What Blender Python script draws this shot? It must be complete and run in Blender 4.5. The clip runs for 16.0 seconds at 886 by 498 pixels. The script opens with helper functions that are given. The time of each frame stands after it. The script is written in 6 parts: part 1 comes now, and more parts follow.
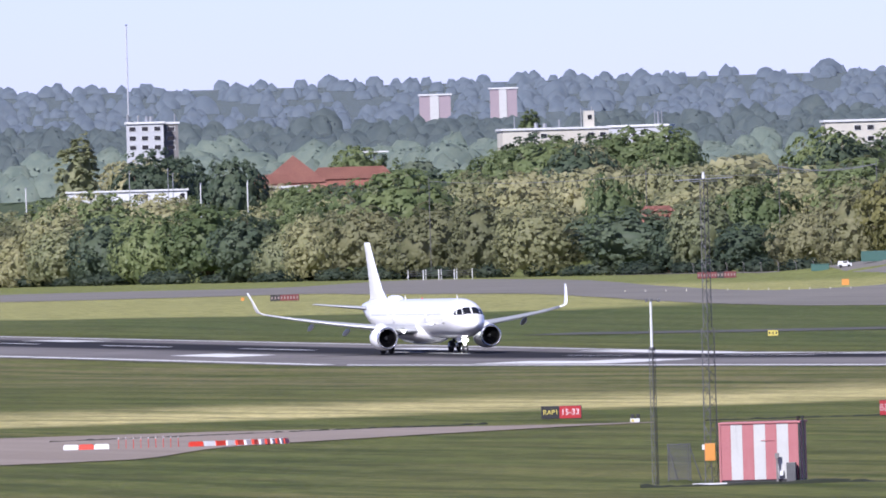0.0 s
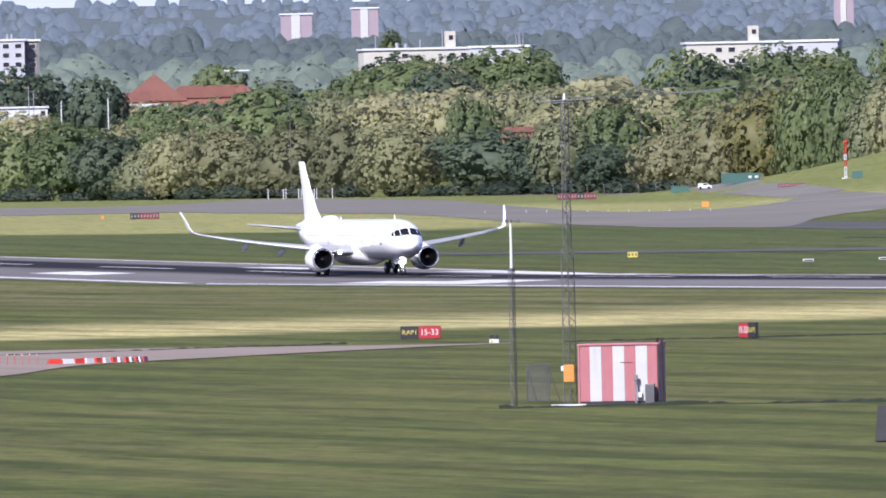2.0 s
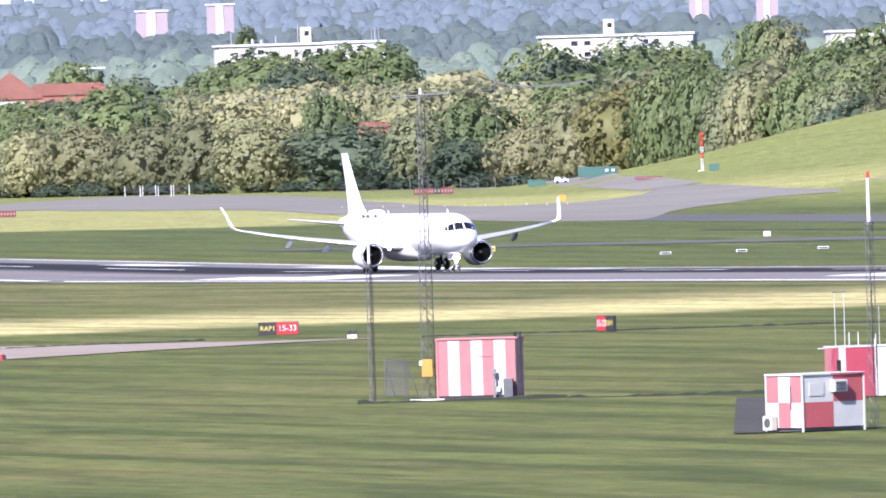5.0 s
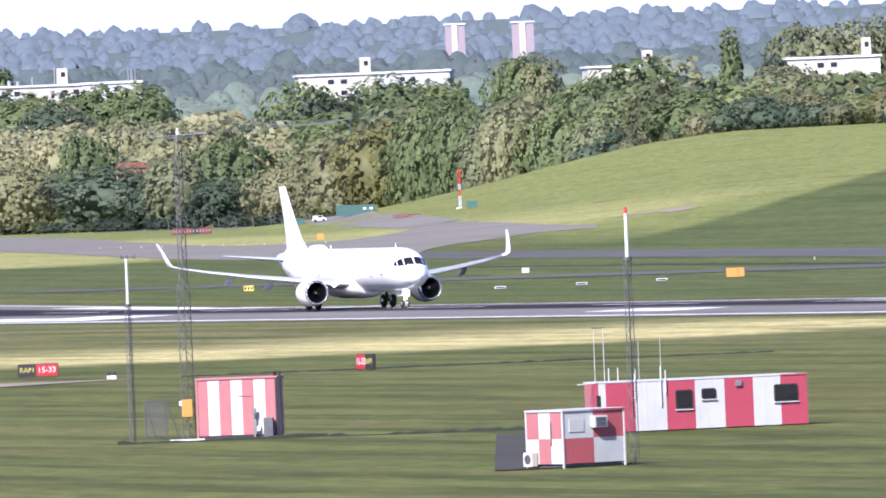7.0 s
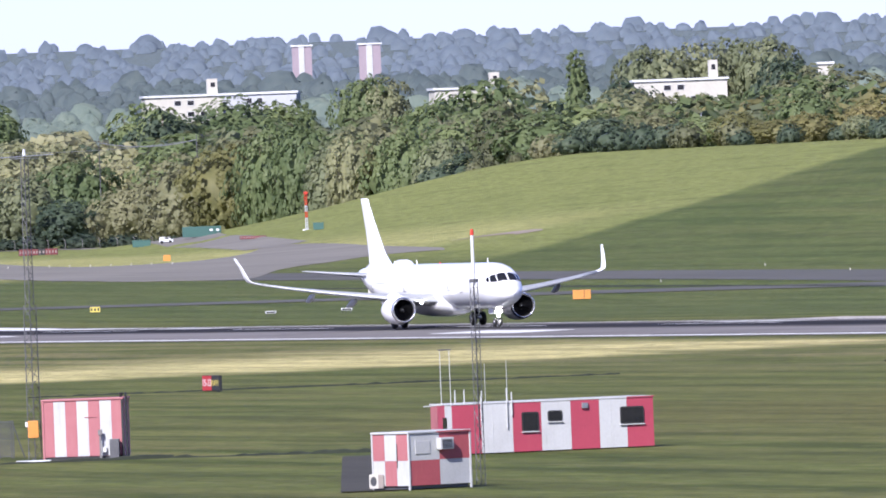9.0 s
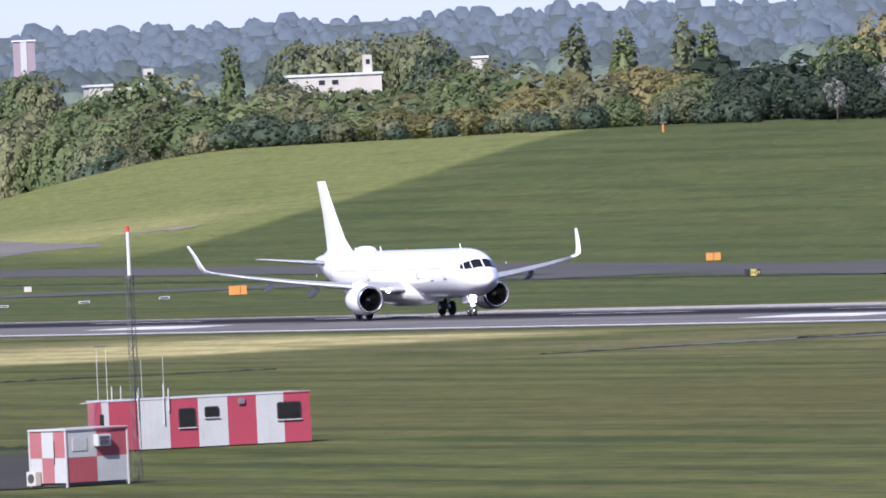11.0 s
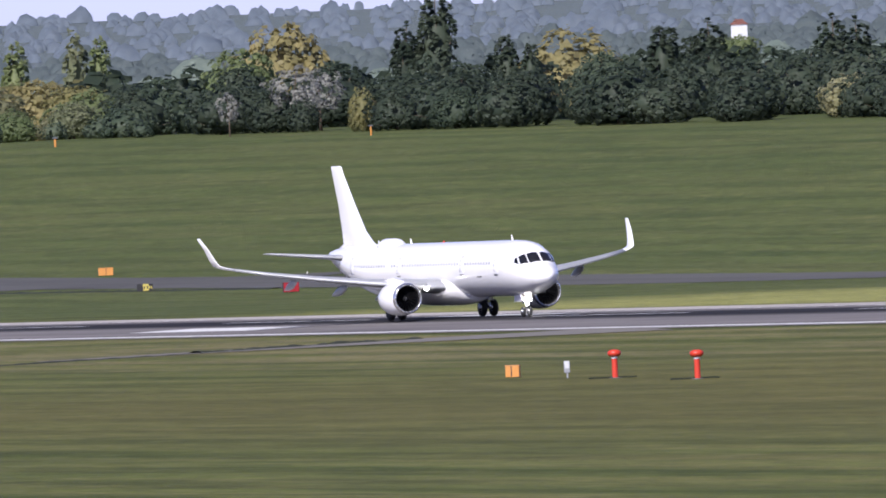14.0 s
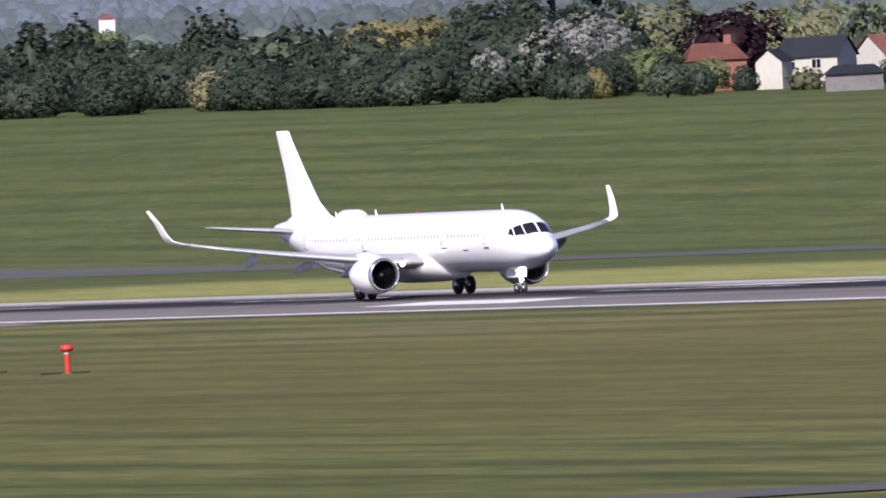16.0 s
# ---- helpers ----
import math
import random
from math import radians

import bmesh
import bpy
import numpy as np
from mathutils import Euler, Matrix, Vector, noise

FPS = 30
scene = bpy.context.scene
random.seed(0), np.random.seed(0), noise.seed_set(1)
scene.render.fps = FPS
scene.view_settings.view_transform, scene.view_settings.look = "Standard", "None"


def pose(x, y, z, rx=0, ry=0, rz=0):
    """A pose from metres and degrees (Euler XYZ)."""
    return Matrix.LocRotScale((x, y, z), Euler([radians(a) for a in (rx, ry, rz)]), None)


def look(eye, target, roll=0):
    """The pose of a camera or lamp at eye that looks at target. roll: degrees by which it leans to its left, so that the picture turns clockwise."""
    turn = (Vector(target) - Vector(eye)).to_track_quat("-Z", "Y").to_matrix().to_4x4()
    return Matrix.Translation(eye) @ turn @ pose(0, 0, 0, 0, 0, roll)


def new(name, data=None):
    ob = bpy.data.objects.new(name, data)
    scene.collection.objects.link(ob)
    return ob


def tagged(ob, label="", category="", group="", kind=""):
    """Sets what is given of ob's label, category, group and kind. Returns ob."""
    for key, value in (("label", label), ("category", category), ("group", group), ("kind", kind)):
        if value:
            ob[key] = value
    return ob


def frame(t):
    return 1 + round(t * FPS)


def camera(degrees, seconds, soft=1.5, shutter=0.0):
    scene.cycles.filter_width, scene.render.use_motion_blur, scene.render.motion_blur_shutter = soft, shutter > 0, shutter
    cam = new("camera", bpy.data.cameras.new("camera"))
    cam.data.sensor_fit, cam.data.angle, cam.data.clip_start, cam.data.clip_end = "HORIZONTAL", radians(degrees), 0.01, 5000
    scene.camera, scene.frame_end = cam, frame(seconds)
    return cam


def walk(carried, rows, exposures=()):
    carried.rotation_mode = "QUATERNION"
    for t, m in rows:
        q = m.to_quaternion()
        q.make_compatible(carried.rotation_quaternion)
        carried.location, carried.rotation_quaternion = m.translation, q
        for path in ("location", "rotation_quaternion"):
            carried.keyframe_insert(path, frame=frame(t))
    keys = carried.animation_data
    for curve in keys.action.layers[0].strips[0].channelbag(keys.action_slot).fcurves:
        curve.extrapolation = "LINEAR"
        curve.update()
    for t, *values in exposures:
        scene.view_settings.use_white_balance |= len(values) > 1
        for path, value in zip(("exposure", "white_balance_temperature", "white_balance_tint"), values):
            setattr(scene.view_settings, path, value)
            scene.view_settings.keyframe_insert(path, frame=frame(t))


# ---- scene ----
# ---- camera ----
EYE = (0.0, 0.0, 11.625)
# seconds, bearing, tilt and roll of the view in degrees
PATH = [
    (0, 16.3508, -0.0141, -1.652),
    (0.5, 16.4889, -0.0199, -1.635),
    (1, 16.7012, -0.0474, -1.348),
    (1.5, 16.6709, -0.2241, -1.224),
    (2, 16.9225, -0.3607, -1.248),
    (2.5, 17.0451, -0.5377, -1.663),
    (3, 17.0957, -0.6424, -2.002),
    (3.5, 17.1830, -0.5822, -1.786),
    (4, 17.1785, -0.4371, -1.572),
    (4.2, 17.2893, -0.4204, -1.580),
    (6.3, 17.9131, -0.3482, -2.020),
    (6.5, 18.1513, -0.3343, -2.068),
    (7, 18.5189, -0.2705, -2.303),
    (7.5, 18.6241, -0.2731, -2.166),
    (8, 18.7759, -0.2179, -1.822),
    (8.2, 18.8199, -0.2040, -1.856),
    (10.3, 19.8602, -0.2989, -2.592),
    (10.5, 20.0848, -0.3207, -2.489),
    (11, 20.5829, -0.2832, -2.596),
    (11.5, 20.8452, -0.2780, -2.734),
    (12, 21.2741, -0.2643, -2.447),
    (12.5, 21.5949, -0.2298, -2.222),
    (13, 22.0735, -0.3380, -2.239),
    (13.5, 22.5526, -0.3186, -2.456),
    (14, 23.1013, -0.3376, -2.708),
    (14.5, 23.7585, -0.3723, -2.762),
    (15, 24.0717, -0.3473, -2.764),
    (15.5, 24.7827, -0.4068, -2.794),
    (16, 25.7099, -0.4928, -3.107),
]


def view(bearing, tilt, roll):
    b, e = radians(bearing), radians(tilt)
    aim = Vector(EYE) + 1000 * Vector((math.sin(b) * math.cos(e), math.cos(b) * math.cos(e), math.sin(e)))
    return look(EYE, aim, roll)


# the clip's camera opens up and closes down a little
EXPOSURES = [(0, 1.02, 5940, 17), (0.5, 0.9, 5940, 17), (1.5, 0.86, 5940, 17), (2.2, 1.30, 5990, 16), (3.0, 1.68, 5990, 16), (4.2, 1.80, 5990, 16), (7.0, 1.54, 5940, 16),
             (7.5, 1.34, 5940, 16), (8.2, 1.3, 5940, 16), (10.5, 1.12, 5940, 16), (11.0, 1.04, 5940, 16), (12.5, 0.68, 5940, 16), (14.0, 0.85, 6150, 17), (14.5, 1.02, 6190, 17), (16.0, 0.92, 6340, 18)]

cam = camera(3.6708, 16.0, soft=1.8)
walk(cam, [(t, view(b, e, r)) for t, b, e, r in PATH],
     exposures=EXPOSURES)

# ---- world, sun ----
SUN_BEARING, SUN_HEIGHT = 226.0, 38.0
world = bpy.data.worlds.new("sky")
scene.world = world
world.use_nodes = True
wn = world.node_tree
wn.nodes.clear()
sky = wn.nodes.new("ShaderNodeTexSky")
sky.sky_type = "NISHITA"
sky.sun_disc = False
sky.sun_elevation = radians(SUN_HEIGHT)
sky.sun_rotation = radians(SUN_BEARING)
sky.air_density, sky.dust_density, sky.ozone_density = 0.55, 0.35, 3.0
back = wn.nodes.new("ShaderNodeBackground")
back.inputs["Strength"].default_value = 0.067
wout = wn.nodes.new("ShaderNodeOutputWorld")
tone = wn.nodes.new("ShaderNodeMix")
tone.data_type, tone.blend_type = "RGBA", "MULTIPLY"
tone.inputs[0].default_value = 1.0
tone.inputs[7].default_value = (1.07, 0.895, 1.13, 1)
wn.links.new(sky.outputs[0], tone.inputs[6])
wn.links.new(tone.outputs[2], back.inputs["Color"])
wn.links.new(back.outputs[0], wout.inputs["Surface"])
sun = new("sun", bpy.data.lights.new("sun", "SUN"))
sun.data.energy, sun.data.angle, sun.data.color = 3.6, radians(0.6), (1.0, 0.955, 0.88)
_sb, _se = radians(SUN_BEARING), radians(SUN_HEIGHT)
sun_way = Vector((math.sin(_sb) * math.cos(_se), math.cos(_sb) * math.cos(_se), math.sin(_se)))
sun.matrix_world = look(sun_way * 300, (0, 0, 0))


# ---- materials ----
def tree_of(name):
    m = bpy.data.materials.new(name)
    m.use_nodes = True
    return m, m.node_tree, m.node_tree.nodes["Principled BSDF"]


def node(nt, kind, **values):
    n = nt.nodes.new(kind)
    for key, value in values.items():
        n.inputs[key].default_value = value
    return n


def mixed(nt, fac, a, b):
    """Mix of two colours or sockets by a socket or number."""
    n = nt.nodes.new("ShaderNodeMix")
    n.data_type = "RGBA"
    for slot, value in ((0, fac), (6, a), (7, b)):
        if isinstance(value, bpy.types.NodeSocket):
            nt.links.new(value, n.inputs[slot])
        elif slot == 0:
            n.inputs[0].default_value = value
        else:
            n.inputs[slot].default_value = (*value, 1)
    return n.outputs[2]


def maths(nt, op, a, b=0.0, c=0.0):
    n = nt.nodes.new("ShaderNodeMath")
    n.operation = op
    for slot, value in enumerate((a, b, c)):
        if isinstance(value, bpy.types.NodeSocket):
            nt.links.new(value, n.inputs[slot])
        else:
            n.inputs[slot].default_value = value
    return n.outputs[0]


def ramp(nt, value, lo, hi):
    n = nt.nodes.new("ShaderNodeMapRange")
    n.interpolation_type = "SMOOTHSTEP"
    nt.links.new(value, n.inputs[0])
    n.inputs[1].default_value, n.inputs[2].default_value = lo, hi
    return n.outputs[0]


def noisy(nt, scale, detail=4.0, stretch=(1, 1, 1), rough=0.6, where="Object"):
    co = nt.nodes.new("ShaderNodeTexCoord")
    mp = nt.nodes.new("ShaderNodeMapping")
    mp.inputs["Scale"].default_value = stretch
    nt.links.new(co.outputs[where], mp.inputs[0])
    n = node(nt, "ShaderNodeTexNoise", Scale=scale, Detail=detail, Roughness=rough)
    nt.links.new(mp.outputs[0], n.inputs["Vector"])
    return n.outputs["Fac"]


def surface(name, a, b=None, grain=8.0, patch=0.7, rough=0.6, metal=0.0, bump=0.15, depth=0.01, coat=0.0, dirt=None):
    """A worn solid surface: two colours at two scales, with fine relief."""
    m, nt, p = tree_of(name)
    b = b or tuple(v * 0.75 for v in a)
    big = ramp(nt, noisy(nt, patch, 5.0), 0.35, 0.7)
    fine = ramp(nt, noisy(nt, grain, 6.0), 0.3, 0.75)
    col = mixed(nt, maths(nt, "MULTIPLY", maths(nt, "ADD", big, fine), 0.5), a, b)
    if dirt:
        streak = ramp(nt, noisy(nt, 1.6, 5.0, (3, 3, 0.4)), 0.55, 0.8)
        col = mixed(nt, maths(nt, "MULTIPLY", streak, 0.5), col, dirt)
    nt.links.new(col, p.inputs["Base Color"])
    p.inputs["Roughness"].default_value, p.inputs["Metallic"].default_value = rough, metal
    p.inputs["Coat Weight"].default_value = coat
    if bump:
        bn = node(nt, "ShaderNodeBump", Strength=bump, Distance=depth)
        nt.links.new(fine, bn.inputs["Height"])
        nt.links.new(bn.outputs[0], p.inputs["Normal"])
    return m


def leafy(name, a, b, c, rough=0.55):
    """Foliage: three greens, by clump and by leaf, and some light through the leaves."""
    m, nt, p = tree_of(name)
    geo = nt.nodes.new("ShaderNodeNewGeometry")
    info = nt.nodes.new("ShaderNodeObjectInfo")
    big = ramp(nt, noisy(nt, 0.35, 3.0), 0.35, 0.65)
    col = mixed(nt, big, a, b)
    col = mixed(nt, maths(nt, "MULTIPLY", geo.outputs["Random Per Island"], 0.22), col, c)
    hsv = node(nt, "ShaderNodeHueSaturation", Saturation=1.0)
    nt.links.new(col, hsv.inputs["Color"])
    nt.links.new(maths(nt, "ADD", maths(nt, "MULTIPLY", info.outputs["Random"], 0.5), 0.78), hsv.inputs["Value"])
    nt.links.new(maths(nt, "ADD", maths(nt, "MULTIPLY", info.outputs["Random"], -0.03), 0.512), hsv.inputs["Hue"])
    nt.links.new(hsv.outputs[0], p.inputs["Base Color"])
    p.inputs["Roughness"].default_value = rough
    p.inputs["Specular IOR Level"].default_value = 0.3
    tr = node(nt, "ShaderNodeBsdfTranslucent")
    nt.links.new(hsv.outputs[0], tr.inputs["Color"])
    mx = nt.nodes.new("ShaderNodeMixShader")
    mx.inputs[0].default_value = 0.55
    nt.links.new(p.outputs[0], mx.inputs[1])
    nt.links.new(tr.outputs[0], mx.inputs[2])
    nt.links.new(mx.outputs[0], nt.nodes["Material Output"].inputs["Surface"])
    return m


def glowing(name, colour, strength):
    m, nt, p = tree_of(name)
    p.inputs["Base Color"].default_value = (*colour, 1)
    p.inputs["Emission Color"].default_value = (*colour, 1)
    p.inputs["Emission Strength"].default_value = strength
    return m


def grass_material():
    """Airfield grass: mowing stripes along the runway, dry patches, tussocks, painted sunlit patches and far haze."""
    m, nt, p = tree_of("airfield_grass")
    geo = nt.nodes.new("ShaderNodeNewGeometry")
    xyz = nt.nodes.new("ShaderNodeSeparateXYZ")
    nt.links.new(geo.outputs["Position"], xyz.inputs[0])
    X, Y = xyz.outputs[0], xyz.outputs[1]

    def at(scale, detail=4.0, stretch=(1, 1, 1), rough=0.6):
        mp = nt.nodes.new("ShaderNodeMapping")
        mp.inputs["Scale"].default_value = stretch
        nt.links.new(geo.outputs["Position"], mp.inputs[0])
        n = node(nt, "ShaderNodeTexNoise", Scale=scale, Detail=detail, Roughness=rough)
        nt.links.new(mp.outputs[0], n.inputs["Vector"])
        return n.outputs["Fac"]

    wander = maths(nt, "MULTIPLY", at(0.010, 3.0), 20.0)
    phase = maths(nt, "MULTIPLY", maths(nt, "ADD", X, wander), 2 * math.pi / 11.5)
    stripe = maths(nt, "MULTIPLY", ramp(nt, maths(nt, "SINE", phase), -0.45, 0.45), ramp(nt, at(0.035, 3.0, (1, 0.12, 1)), 0.18, 0.50))
    lanes = ramp(nt, at(0.22, 5.0, (1, 0.05, 1)), 0.38, 0.66)
    tuft = ramp(nt, at(1.3, 6.0, (1, 0.22, 1), 0.7), 0.42, 0.64)
    patch = ramp(nt, at(0.02, 4.0, (1, 0.5, 1)), 0.35, 0.68)
    col = mixed(nt, stripe, GRASS_A, GRASS_B)
    col = mixed(nt, maths(nt, "MULTIPLY", lanes, 0.65), col, GRASS_DRY)
    col = mixed(nt, maths(nt, "MULTIPLY", patch, 0.45), col, GRASS_A)
    mottle = at(0.30, 5.0, (1, 0.11, 1), 0.65)
    col = mixed(nt, maths(nt, "MULTIPLY", ramp(nt, mottle, 0.50, 0.66), 0.65), col, GRASS_B)
    col = mixed(nt, maths(nt, "MULTIPLY", ramp(nt, mottle, 0.48, 0.32), 0.70), col, GRASS_DARK)
    # drier turf beside the runway, fresher turf beyond it
    parched = maths(nt, "MULTIPLY", ramp(nt, X, 318.0, 350.0), ramp(nt, X, 392.0, 386.0))
    parched = maths(nt, "MULTIPLY", parched, ramp(nt, at(0.16, 5.0, (1, 0.08, 1)), 0.42, 0.62))
    col = mixed(nt, maths(nt, "MULTIPLY", parched, 0.65), col, (0.245, 0.205, 0.105))
    col = mixed(nt, maths(nt, "MULTIPLY", ramp(nt, X, 440.0, 476.0), 0.45), col, (0.064, 0.098, 0.036))
    near = maths(nt, "MULTIPLY", ramp(nt, Y, 800.0, 690.0), ramp(nt, X, 215.0, 270.0))
    col = mixed(nt, maths(nt, "MULTIPLY", near, 0.5), col, (0.150, 0.122, 0.040))
    # a sunlit belt across the field, painted as straw-coloured grass
    belt = maths(nt, "MULTIPLY", ramp(nt, maths(nt, "ADD", Y, maths(nt, "MULTIPLY", at(0.03, 3.0), 30.0)), 975.0, 1003.0),
                 ramp(nt, maths(nt, "ADD", Y, maths(nt, "MULTIPLY", at(0.03, 3.0), 30.0)), 1120.0, 1030.0))
    belt = maths(nt, "MULTIPLY", belt, ramp(nt, X, 386.0, 376.0))
    belt = maths(nt, "MULTIPLY", belt, maths(nt, "ADD", maths(nt, "MULTIPLY", ramp(nt, at(0.2, 5.0, (1, 0.10, 1), 0.65), 0.35, 0.6), 0.6), 0.4))
    col = mixed(nt, maths(nt, "MULTIPLY", belt, 0.9), col, GRASS_SUN_BELT)
    # sunlight on the bank's end put into its paler grass colour
    edge = maths(nt, "SUBTRACT", Y, maths(nt, "MULTIPLY", X, 1.33))
    bank = maths(nt, "MULTIPLY", ramp(nt, edge, 868.0, 877.0), ramp(nt, X, 560.0, 592.0))
    col = mixed(nt, maths(nt, "MULTIPLY", bank, 0.9), col, GRASS_SUN_BANK)
    # sunlit strip beyond the runway, painted into the verge's colour
    verge = maths(nt, "MULTIPLY", ramp(nt, X, 448.0, 456.0), ramp(nt, X, 510.0, 484.0))
    verge = maths(nt, "MULTIPLY", verge, ramp(nt, Y, 1130.0, 1060.0))
    col = mixed(nt, maths(nt, "MULTIPLY", verge, 0.9), col, (0.36, 0.36, 0.115))
    # lawns by the far apron, paler yellow beyond a slanting line
    slope = maths(nt, "ADD", X, maths(nt, "MULTIPLY", Y, 0.31))
    lawn = maths(nt, "MULTIPLY", ramp(nt, Y, 1700.0, 1745.0), ramp(nt, maths(nt, "ADD", slope, maths(nt, "MULTIPLY", at(0.03, 3.0), 10.0)), 1056.0, 1064.0))
    lawn = maths(nt, "MULTIPLY", lawn, ramp(nt, X, 640.0, 606.0))
    col = mixed(nt, maths(nt, "MULTIPLY", lawn, 0.9), col, GRASS_LAWN)
    col = mixed(nt, maths(nt, "MULTIPLY", ramp(nt, mottle, 0.50, 0.32), 0.35), col, GRASS_A)
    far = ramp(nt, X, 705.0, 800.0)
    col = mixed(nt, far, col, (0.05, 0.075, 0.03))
    # haze of distance painted into the far ground as blue-grey
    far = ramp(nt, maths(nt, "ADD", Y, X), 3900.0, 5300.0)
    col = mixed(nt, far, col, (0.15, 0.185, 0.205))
    col = mixed(nt, maths(nt, "MULTIPLY", tuft, 0.45), col, GRASS_DARK)
    blade = ramp(nt, at(4.5, 5.0, (1, 0.5, 1), 0.75), 0.35, 0.7)
    col = mixed(nt, maths(nt, "MULTIPLY", blade, 0.35), col, GRASS_DARK)
    clump = ramp(nt, at(0.55, 5.0, (1, 0.3, 1), 0.7), 0.52, 0.74)
    col = mixed(nt, maths(nt, "MULTIPLY", clump, 0.45), col, (0.20, 0.19, 0.075))
    nt.links.new(col, p.inputs["Base Color"])
    p.inputs["Roughness"].default_value = 0.85
    p.inputs["Specular IOR Level"].default_value = 0.15
    bn = node(nt, "ShaderNodeBump", Strength=0.5, Distance=0.25)
    nt.links.new(tuft, bn.inputs["Height"])
    nt.links.new(bn.outputs[0], p.inputs["Normal"])
    return m


def tarmac_material(name, base, pale, rubber=False):
    m, nt, p = tree_of(name)
    geo = nt.nodes.new("ShaderNodeNewGeometry")
    xyz = nt.nodes.new("ShaderNodeSeparateXYZ")
    nt.links.new(geo.outputs["Position"], xyz.inputs[0])
    streak = ramp(nt, noisy(nt, 0.35, 6.0, (1, 0.02, 1)), 0.3, 0.7)
    grit = ramp(nt, noisy(nt, 2.2, 6.0), 0.3, 0.8)
    slab = ramp(nt, noisy(nt, 0.03, 3.0), 0.35, 0.65)
    col = mixed(nt, maths(nt, "MULTIPLY", streak, 0.7), base, pale)
    col = mixed(nt, maths(nt, "MULTIPLY", slab, 0.35), col, pale)
    col = mixed(nt, maths(nt, "MULTIPLY", grit, 0.3), col, tuple(v * 0.6 for v in base))
    if rubber:
        off = maths(nt, "ABSOLUTE", maths(nt, "SUBTRACT", xyz.outputs[0], 418.5))
        off = maths(nt, "ADD", off, maths(nt, "MULTIPLY", noisy(nt, 0.15, 5.0, (1, 0.03, 1)), 5.0))
        worn = maths(nt, "MULTIPLY", ramp(nt, off, 14.0, 8.5), 0.92)
        col = mixed(nt, worn, col, (0.010, 0.010, 0.012))
    nt.links.new(col, p.inputs["Base Color"])
    p.inputs["Roughness"].default_value = 0.9
    p.inputs["Specular IOR Level"].default_value = 0.12
    bn = node(nt, "ShaderNodeBump", Strength=0.3, Distance=0.03)
    nt.links.new(grit, bn.inputs["Height"])
    nt.links.new(bn.outputs[0], p.inputs["Normal"])
    return m


GRASS_A, GRASS_B, GRASS_DRY = (0.062, 0.082, 0.016), (0.140, 0.158, 0.040), (0.200, 0.176, 0.064)
GRASS_LAWN = (0.40, 0.385, 0.15)
GRASS_SUN_BELT, GRASS_SUN_BANK, GRASS_DARK = (0.74, 0.64, 0.30), (0.235, 0.255, 0.080), (0.045, 0.054, 0.018)
GRASS = grass_material()
RUNWAY = tarmac_material("runway_asphalt", (0.120, 0.112, 0.112), (0.235, 0.220, 0.212), rubber=True)
SHOULDER = tarmac_material("pale_shoulder_asphalt", (0.36, 0.33, 0.31), (0.48, 0.45, 0.42))
TARMAC = tarmac_material("taxiway_asphalt", (0.155, 0.146, 0.132), (0.225, 0.212, 0.190))
TAXI_DARK = tarmac_material("dark_taxiway_asphalt", (0.080, 0.080, 0.078), (0.120, 0.118, 0.112))
WORN = tarmac_material("worn_dark_asphalt", (0.050, 0.048, 0.043), (0.078, 0.075, 0.066))
PATH = tarmac_material("pink_grey_asphalt", (0.235, 0.195, 0.165), (0.31, 0.262, 0.225))
MARK = surface("runway_paint", (0.72, 0.72, 0.70), (0.5, 0.5, 0.49), 3.0, 0.3, 0.7)
# long grass taken nearly to black to hold its own shadow
SHADED_GRASS = surface("shade_darkened_long_grass", (0.010, 0.014, 0.006), (0.018, 0.024, 0.010), 4.0, 0.3, 0.9)
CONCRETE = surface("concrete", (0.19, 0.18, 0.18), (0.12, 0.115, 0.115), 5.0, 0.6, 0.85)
WHITE = surface("white_paint", (0.60, 0.61, 0.62), (0.50, 0.51, 0.52), 9.0, 0.7, 0.45, dirt=(0.42, 0.40, 0.36))
RED = surface("faded_red_paint", (0.38, 0.085, 0.095), (0.31, 0.07, 0.08), 9.0, 0.7, 0.5, dirt=(0.40, 0.12, 0.11))
PINK = surface("sun_bleached_red_paint", (0.37, 0.135, 0.145), (0.31, 0.105, 0.115), 9.0, 0.7, 0.55, dirt=(0.40, 0.20, 0.19))
ROSE = surface("rose_red_paint", (0.36, 0.055, 0.085), (0.30, 0.045, 0.07), 9.0, 0.7, 0.45, dirt=(0.36, 0.09, 0.10))
ORANGE = surface("orange_paint", (0.55, 0.24, 0.05), (0.45, 0.19, 0.04), 9.0, 0.7, 0.5)
YELLOW = surface("yellow_paint", (0.55, 0.46, 0.10), (0.42, 0.36, 0.08), 9.0, 0.7, 0.5)
SIGNDARK = surface("weathered_sign_red", (0.15, 0.03, 0.03), (0.11, 0.022, 0.025), 9.0, 0.7, 0.6)
FADED = surface("faded_marks", (0.26, 0.20, 0.19), (0.2, 0.16, 0.15), 9.0, 0.7, 0.6)
# white darkened to carry the partial shade on the striped hut's front
HUTWHITE = surface("darkened_white_paint", (0.47, 0.475, 0.47), (0.40, 0.40, 0.395), 9.0, 0.7, 0.5, dirt=(0.28, 0.27, 0.25))
SIGNRED = surface("sign_red", (0.38, 0.025, 0.03), (0.30, 0.02, 0.025), 9.0, 0.7, 0.45)
SCARLET = surface("scarlet_paint", (0.55, 0.045, 0.02), (0.45, 0.035, 0.018), 9.0, 0.7, 0.45)
